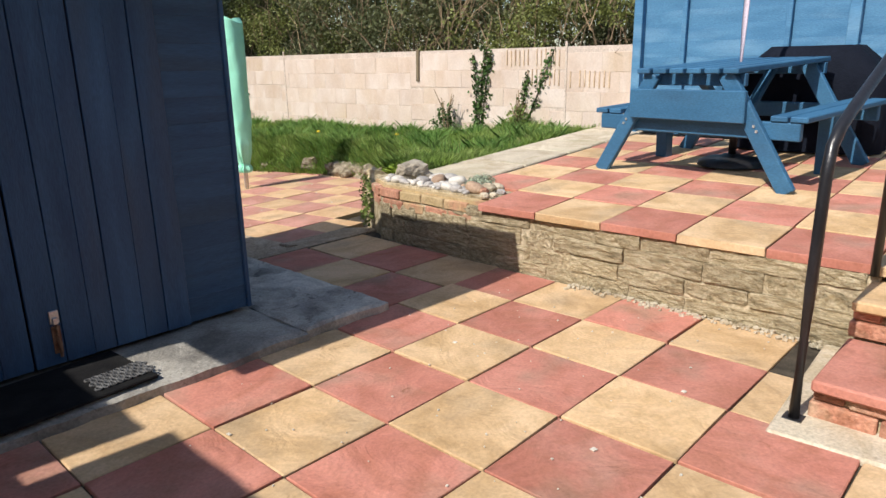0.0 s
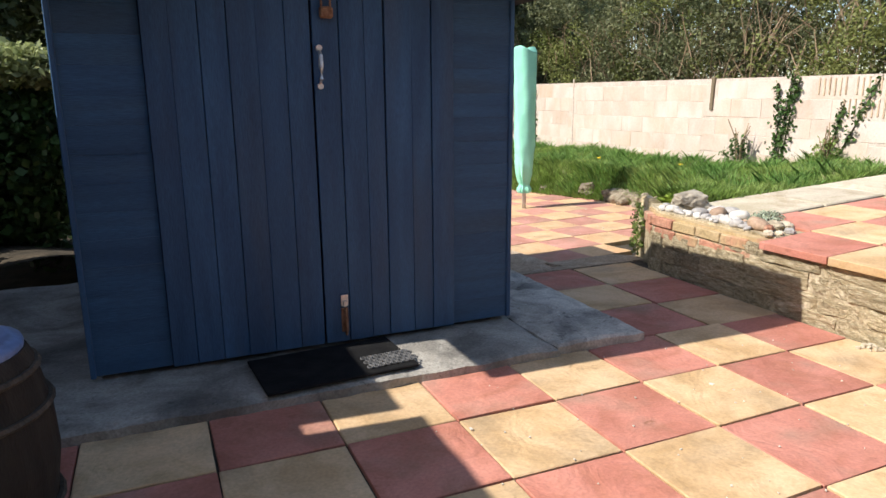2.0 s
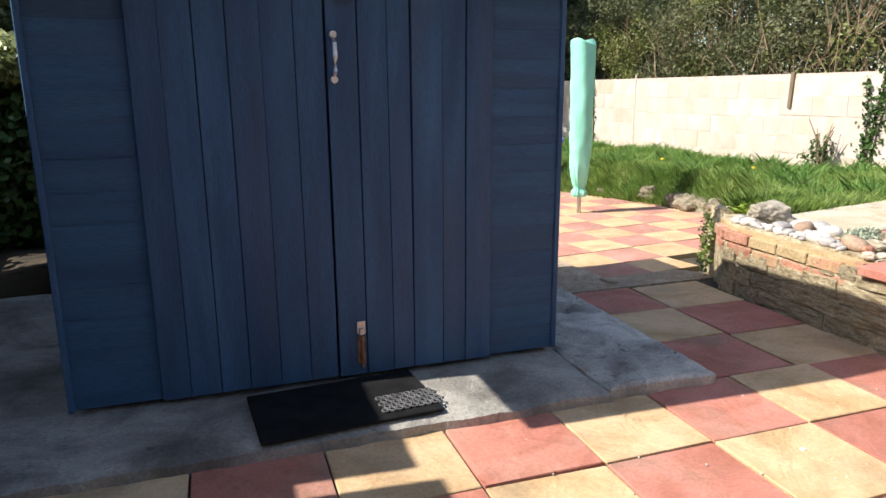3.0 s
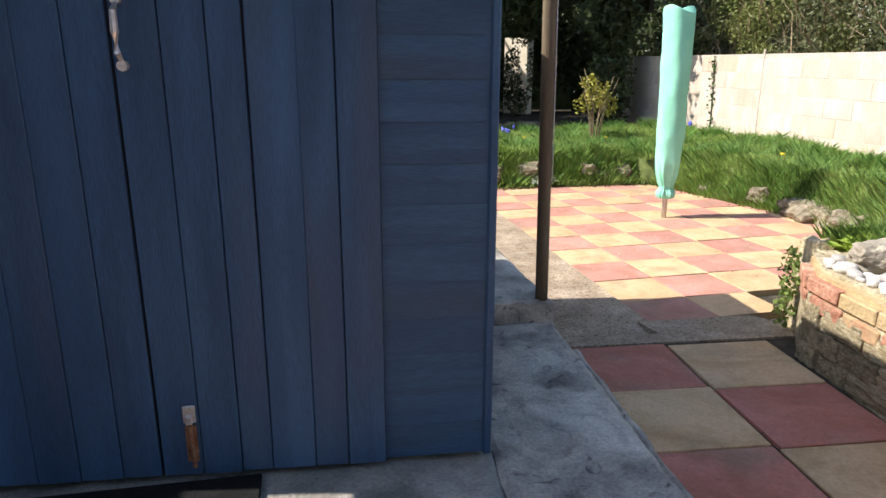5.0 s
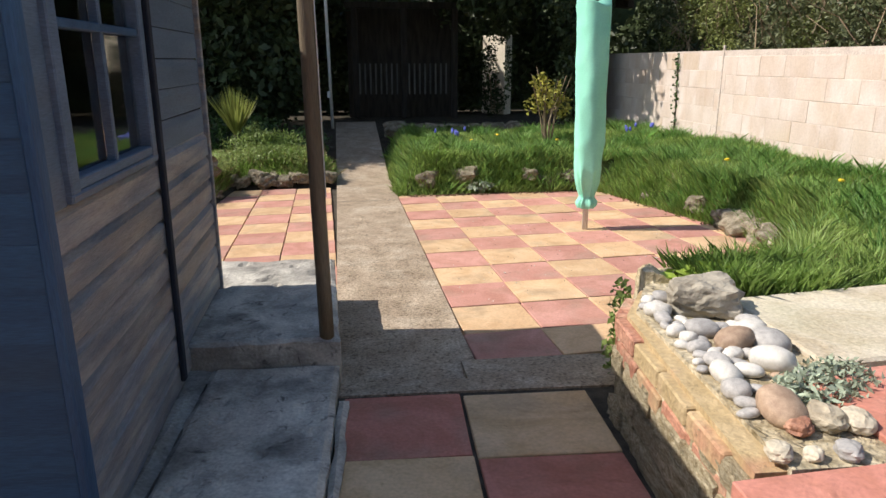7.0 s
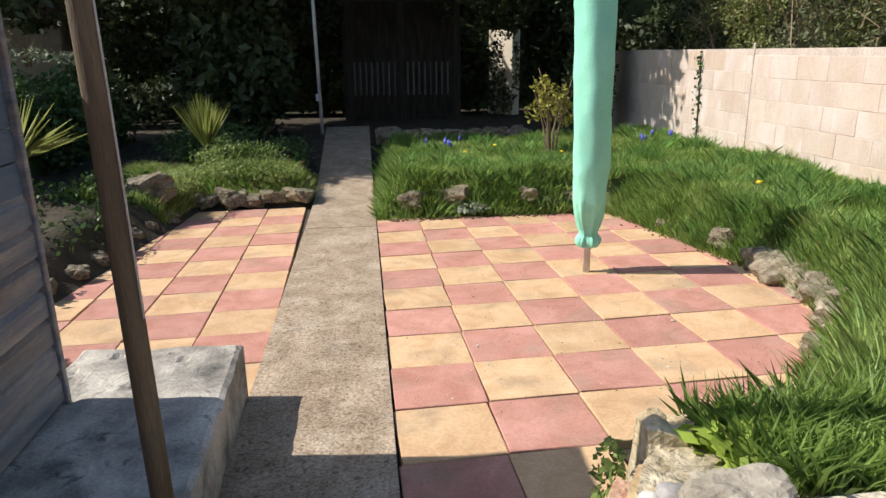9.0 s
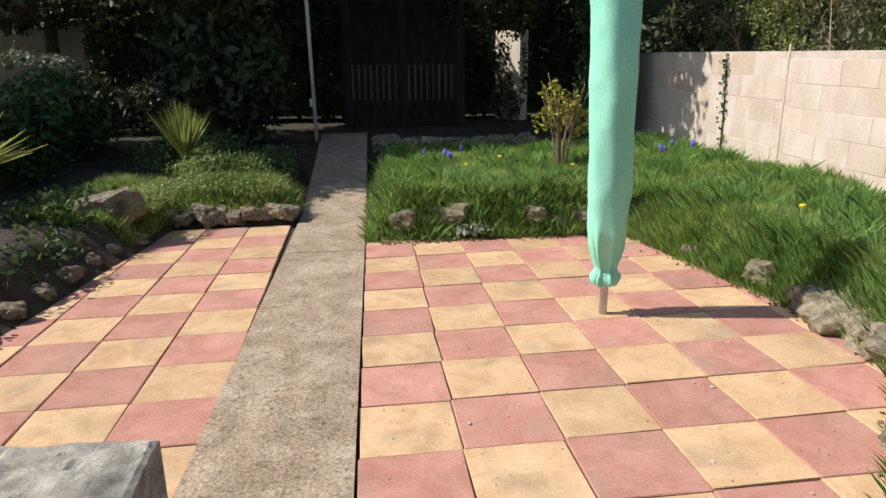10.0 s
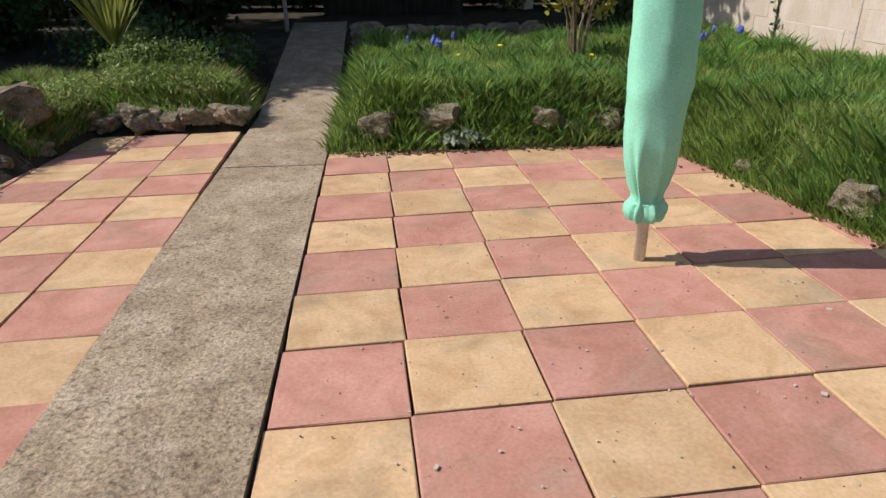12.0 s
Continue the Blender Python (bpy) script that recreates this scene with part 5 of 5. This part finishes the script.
# silver leaf colour stands in for sunlit bits of the far foliage
leaf_thing("shrub", "shrub over the low hedge, sunlight painted in as pale grey leaves", "shrub", 172, 800, [(-5.3, 14.0, 1.45, 0.5, 0.3, 0.16), (-4.6, 14.0, 1.38, 0.4, 0.3, 0.12), (-6.0, 14.0, 1.75, 0.5, 0.3, 0.3)], 0.09, M_SILV, 0.5, 0.3, stem=lambda o, r: twig_stem(o, r, 8, 0.5, 0.3))
screen = thing("slatted_screen", "dark timber shelter with pale upright slats", "screen", pose(1.5, 14.3, 0.15))
for x in (-1.0, 0.0, 1.05):
    part("post", one_box((x, 0, 1.15), (0.12, 0.12, 2.3), None, 0.008), M_TIMBER, screen)
part("top_rail", one_box((0, 0, 2.25), (2.4, 0.14, 0.12), None, 0.008), M_TIMBER, screen)
part("back_panel", one_box((0, 0.9, 1.1), (2.4, 0.05, 2.3)), M_TIMBER, screen)
for side in (-0.92, 0.10):
    for k in range(8):
        part("slat", one_box((side + 0.11 * k, -0.02, 0.80), (0.035, 0.02, 0.62), None, 0.003), M_SLAT, screen)
fp = thing("washing_pole", "grey metal washing line pole standing in shade", "pole", pose(0.10, 12.55, 0.10))
part("shaft", tube(bmesh.new(), [(0, 0, 0), (-0.05, 0, 3.4)], 0.03, 10), M_GALV, fp, smooth=True)
part("cleat", one_box((-0.04, -0.04, 0.62), (0.06, 0.04, 0.12), None, 0.006), M_GALV, fp)
lit = thing("outbuilding", "sunlit cream rendered outbuilding beyond the trees", "building", pose(3.68, 15.7, 0, 0, 0, -48))
part("wall", one_box((0, 0, 1.0), (0.66, 0.25, 1.75), None, 0.01), M_RENDER, lit)
leaf_thing("shrub", "dark leafy shrub in front of the outbuilding", "shrub", 137, 1500, [(3.50, 15.1, 0.75, 0.13, 0.12, 0.5), (3.42, 15.1, 1.45, 0.20, 0.12, 0.25), (3.62, 15.1, 1.85, 0.30, 0.12, 0.2), (3.30, 15.1, 0.9, 0.12, 0.12, 0.5), (3.85, 15.2, 1.1, 0.10, 0.1, 0.6), (3.5, 15.15, 0.45, 0.36, 0.12, 0.36)], 0.08, M_LEAFD, 0.6, 0.2, stem=lambda o, r: twig_stem(o, r, 6, 1.0, 0.2))
leaf_thing("conifer", "dense dark conifer at the end of the wall", "tree", 138, 9000, [(4.35, 11.35, 0.9, 0.42, 0.45, 0.9), (4.4, 11.4, 2.2, 0.48, 0.5, 1.0), (4.35, 11.35, 3.6, 0.45, 0.45, 1.1), (4.5, 11.6, 5.0, 0.35, 0.35, 0.9)], 0.11, M_LEAFD, 0.45, 0.2, stem=trunk_only)
leaf_thing("pier_weed", "light green weed hanging beside the stone pier", "weed", 139, 260, [(1.98, 2.38, 0.28, 0.05, 0.06, 0.16), (1.96, 2.36, 0.10, 0.05, 0.05, 0.10)], 0.035, M_HERB, 0.6, 0.2)
leaf_thing("pier_weed", "bright yellow-green broad-leaved weed behind the stone pier", "weed", 142, 520, [(2.30, 2.36, 0.44, 0.13, 0.10, 0.06), (2.42, 2.28, 0.44, 0.12, 0.10, 0.06), (2.27, 2.22, 0.43, 0.06, 0.08, 0.04)], 0.055, M_WEED, 0.7, 0.4)
corner = lambda x, y: (x > 2.24 + 0.3 * (2.45 - y)) & (y > 2.13)
tagged(new("grass", quads_mesh("grass", grass(rg, 5200, (2.2, 2.75), (2.12, 2.50), 0.15, corner, lambda x, y: 0.40 + 0.0 * x, 0.8), M_GRASS)), "long grass spilling over the wall's end", "grass", kind="stuff")
leaf_thing("primrose", "pale-leaved low plant at the lawn bank's foot", "plant", 141, 160, [(2.15, 7.60, -0.12, 0.20, 0.07, 0.07)], 0.06, M_SILV, 0.6, 0.4)

# ---------------------------------------------------------------- boundary on the sunward side: board fence and ivy hedge
# fence stays out of view; heights and gap set to shape its shadow
for n, (y0, y1, fh) in enumerate(((-6.9, -5.1, 2.20), (-5.1, -3.3, 2.20), (-3.3, -1.5, 2.20), (-1.5, 0.70, 2.20), (0.70, 0.79, 1.74), (0.79, 3.4, 2.15))):
    fence = thing("fence_panel", "brown upright-boarded fence panel out of view, added to shade the yard", "fence", pose(-2.72, y0, -0.05), "brown fence panels")
    nb = max(1, int((y1 - y0) / 0.15))
    w = (y1 - y0) / nb
    for k in range(nb):
        part("board", one_box((0.004 * (k % 2), w * (k + 0.5), fh / 2), (0.022, w + 0.006, fh), None, 0.003), M_WOODBR, fence)
    for z in (0.4, 1.7):
        part("rail", one_box((-0.03, (y1 - y0) / 2, z), (0.04, y1 - y0 - 0.02, 0.07), None, 0.004), M_WOODBR, fence)
cl = [(-3.35 + r.uniform(-0.25, 0.25), y, r.uniform(0.2, 1.0), 0.38, 0.45, 0.45) for y in np.repeat(np.arange(1.6, 12.2, 0.5), 3)]
leaf_thing("hedge", "glossy ivy hedge along the garden's side", "hedge", 150, 30000, cl, 0.075, M_IVY, 0.75, 0.2, kind="stuff")
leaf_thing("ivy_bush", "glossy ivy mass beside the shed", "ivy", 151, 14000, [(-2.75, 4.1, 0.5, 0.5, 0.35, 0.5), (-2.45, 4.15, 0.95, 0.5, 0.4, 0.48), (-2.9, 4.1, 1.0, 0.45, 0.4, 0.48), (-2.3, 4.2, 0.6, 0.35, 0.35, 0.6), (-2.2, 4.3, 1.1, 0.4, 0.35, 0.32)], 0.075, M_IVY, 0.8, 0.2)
# top layer of the ivy, its leaf colour lightened to stand for sun
leaf_thing("ivy_mass", "ivy along the hedge top, sunlight painted in as paler leaves", "ivy", 152, 6500, [(-2.4, 3.98, 1.47, 0.55, 0.32, 0.17), (-2.9, 4.0, 1.49, 0.4, 0.32, 0.17), (-2.05, 4.1, 1.45, 0.35, 0.3, 0.15)], 0.06, M_IVYSUN, 0.7, 0.3)
# solid dark box added inside the hedge; its colour stands for inner shade
tagged(part("hedge_core", one_box((-3.45, 6.9, 0.35), (0.4, 10.8, 1.1)), M_LEAFD), "dark filler box in the ivy hedge, shade between leaves painted in", "hedge core", kind="structure")

# dark barrel with a pale lid beside the shed
bar = thing("water_butt", "dark wooden barrel with a pale blue plastic lid", "barrel", pose(-2.05, 0.30, 0.0) @ Matrix.Diagonal((1, 1, 0.88, 1)))
bm = bmesh.new()
pr = [(0.22, 0.0), (0.25, 0.12), (0.275, 0.30), (0.27, 0.45), (0.24, 0.62), (0.225, 0.66), (0.20, 0.66), (0.20, 0.58)]
rings = [[bm.verts.new((a * math.cos(t * math.pi / 14), a * math.sin(t * math.pi / 14), z)) for t in range(28)] for a, z in pr]
for a, b in zip(rings, rings[1:]):
    for n in range(28):
        bm.faces.new((a[n], a[(n + 1) % 28], b[(n + 1) % 28], b[n]))
bm.faces.new(rings[-1])
part("barrel", bm, M_TIMBER, bar)
lid = bmesh.new()
lr = [[lid.verts.new((q * math.cos(t * math.pi / 14), q * math.sin(t * math.pi / 14), z)) for t in range(28)] for q, z in ((0.205, 0.60), (0.222, 0.668), (0.218, 0.684), (0.185, 0.694), (0.17, 0.682), (0.08, 0.690))]
for a, b in zip(lr, lr[1:]):
    for n in range(28):
        lid.faces.new((a[n], a[(n + 1) % 28], b[(n + 1) % 28], b[n]))
lid.faces.new(lr[-1])
part("lid", lid, mat("pale_blue_plastic", (0.16, 0.22, 0.40), (0.22, 0.29, 0.48), 4, 0.3, 0.1, 40, 0, (0.13, 0.16, 0.26), 3.0), bar, "pale blue plastic lid", smooth=True)
for a, z in ((0.262, 0.14), (0.268, 0.48), (0.245, 0.60)):
    part("hoop", tube(bmesh.new(), [(a * math.cos(t * math.pi / 14), a * math.sin(t * math.pi / 14), z) for t in range(29)], 0.012, 6, False), M_BARK, bar)

# ---------------------------------------------------------------- the house behind the walker
house = thing("house", "cream rendered house wall behind the patio", "house", pose(0, -7.2, 0))
part("wall", one_box((1.5, -0.2, 2.6), (11, 0.3, 5.4), None, 0.01), M_RENDER, house)

# small flowers in the lawn
for k, (x, y) in enumerate(((3.9, 5.35), (3.3, 8.6), (4.4, 6.2), (2.2, 8.9), (4.7, 4.9), (2.6, 9.2))):
    z = float(lawn_z(np.array(x), np.array(y)))
    fl = thing("dandelion", "yellow dandelion flower in the grass", "flower", pose(x, y, z), "dandelions")
    part("stalk", tube(bmesh.new(), [(0, 0, 0), (0.005, 0, 0.13)], 0.003, 5), M_HERB, fl)
    part("head", rough_stone(k, 0.05, 0.05, 0.028, 0.25, 2, 0.1), M_YELF, fl, at=pose(0.005, 0, 0.135))
for k in range(14):
    x, y = (1.95, 9.35) if k < 8 else (4.55, 9.2)
    x += r.uniform(-0.3, 0.3)
    y += r.uniform(-0.2, 0.2)
    z = float(lawn_z(np.array(x), np.array(y)))
    fl = thing("grape_hyacinth", "small blue spring flower in the grass", "flower", pose(x, y, z), "blue spring flowers")
    part("stalk", tube(bmesh.new(), [(0, 0, 0), (0.005, 0, 0.15)], 0.003, 5), M_HERB, fl)
    part("head", rough_stone(k, 0.035, 0.035, 0.07, 0.35, 2, 0.1), M_BLUEF, fl, at=pose(0.005, 0, 0.18))
leaf_thing("silver_plant", "low silvery green rock plant among the pebbles", "plant", 161, 900, [(2.16, 1.37, 0.44, 0.13, 0.09, 0.045), (2.28, 1.43, 0.44, 0.10, 0.09, 0.045)], 0.028, M_SILV, 0.4, 0.1)

# crumbs of soil and dead leaf along the bank's foot and over the slabs
bm = bmesh.new()
for k in range(420):
    if k < 260:
        x = r.uniform(1.3, 3.5)
        y = 7.56 - abs(r.normal(0, 0.05)) + 0.02 * (x - 1.3)
    else:
        y = r.uniform(3.4, 7.2)
        x = float(edge_x(y)) - abs(r.normal(0, 0.07)) + 0.05
    z = low_z(x, y) + 0.006
    box(bm, (x, y, z), (r.uniform(0.006, 0.03), r.uniform(0.006, 0.02), 0.008), turn(r.uniform(-20, 20), r.uniform(-20, 20), r.uniform(0, 180)))
tagged(part("soil_crumbs", bm, mat("dry_litter", (0.10, 0.06, 0.03), (0.24, 0.16, 0.09), 20, 0.95, 0, 50, 0.3, island=True)), "dry soil crumbs and leaf litter on the slabs", "litter", kind="stuff")
bm = bmesh.new()
for k in range(260):
    y = r.uniform(-1.1, 0.35)
    x = 1.785 - abs(r.normal(0, 0.035))
    q = r.uniform(0.006, 0.024)
    box(bm, (x, y, q * 0.25), (q, q * r.uniform(0.5, 1), q * 0.6), turn(r.uniform(-20, 20), r.uniform(-20, 20), r.uniform(0, 180)))
tagged(part("mortar_crumbs", bm, M_EDGE), "pale mortar crumbs fallen at the wall's foot", "rubble", kind="stuff")
bm = bmesh.new()
for k in range(230):
    x, y = (r.uniform(-0.6, 1.7), r.uniform(-1.2, 0.8)) if k < 90 else (r.uniform(1.4, 3.4), r.uniform(3.4, 7.3))
    z = (0.003 if k < 90 else low_z(x, y) + 0.004)
    q = r.uniform(0.003, 0.009) if r.random() < 0.93 else 0.018
    box(bm, (x, y, z), (q, q * r.uniform(0.5, 1), 0.004), turn(0, 0, r.uniform(0, 180)))
tagged(part("lichen_spots", bm, mat("pale_grit", (0.50, 0.46, 0.38), (0.68, 0.64, 0.56), 20, 0.9, 0, 50)), "pale grit and lichen spots on the slabs", "grit", kind="stuff")

bm = bmesh.new()
for k in range(300):
    x, y = r.uniform(1.4, 3.5), r.uniform(3.4, 7.4)
    q = r.uniform(0.0015, 0.0045)
    box(bm, (x, y, low_z(x, y) + 0.003), (q, q * r.uniform(0.5, 1.6), 0.003), turn(0, 0, r.uniform(0, 180)))
tagged(part("dark_grit", bm, mat("dark_grit", (0.06, 0.05, 0.035), (0.12, 0.10, 0.07), 20, 0.95, 0, 50)), "dark specks of grit on the slabs", "grit", kind="stuff")

# ---------------------------------------------------------------- slabs, nearest surfaces last
SQ = ((0.45, 0.0), (0.0, 0.45))
for i in range(-7, 4):
    for j in range(-15, 2):
        if i == 3 and j < -2:
            continue
        lay(yard, rng_s, (0, 0), *SQ, i, j, near_z, "r" if (i + j) % 2 == 0 else "y", 1.0 if i < 3 else 0.97)
for j in (2, 3, 4):
    lay(yard, rng_s, (0.82, 0.01), *SQ, 0, j, near_z, "r" if j % 2 == 0 else "y", 1.04)
    lay(yard, rng_s, (1.295, -0.01), *SQ, 0, j, near_z, "y" if j % 2 == 0 else "r", 1.14)
P0, PU, PV = (1.334, 4.389), (0.4275, 0.0415), (-0.0232, 0.437)
for i in range(0, 8):
    for j in range(-4, 8):
        d = 0.72 if j == 7 else 1.0
        jj, dd = (-3.85, 0.85) if j == -4 else (j, d)
        x, y = P0[0] + PU[0] * (i + 0.5) + PV[0] * (j + 0.5), P0[1] + PU[1] * (i + 0.5) + PV[1] * (j + 0.5)
        if x < float(edge_x(max(y, 2.3))) + 0.28 and not (j == -4 and i > 1):
            lay(terrace, rng_s, P0, PU, PV, i, jj, low_z, "R" if (i + j) % 2 == 0 else "Y", 1.0, dd)
Q0, QU, QV = (0.648, 4.605), (0.43, 0.03), (-0.036, 0.438)
for i in range(-4, 0):
    for j in range(-3, 9):
        lay(terrace, rng_s, Q0, QU, QV, i, j, lambda x, y: low_z(x, y) - 0.02, "Y" if (i + j) % 2 else "R")
for i in range(0, 8):
    for j in range(-12, 4):
        x, y = 1.77 + 0.435 * i, -0.27 + 0.435 * j
        if x + 0.43 < 5.2 and not (i == 0 and j >= 3):
            lay(upper, rng_s, (1.77, -0.27), (0.435, 0.008), (-0.008, 0.435), i, j, up_z, "r" if (i + j) % 2 == 0 else "y")
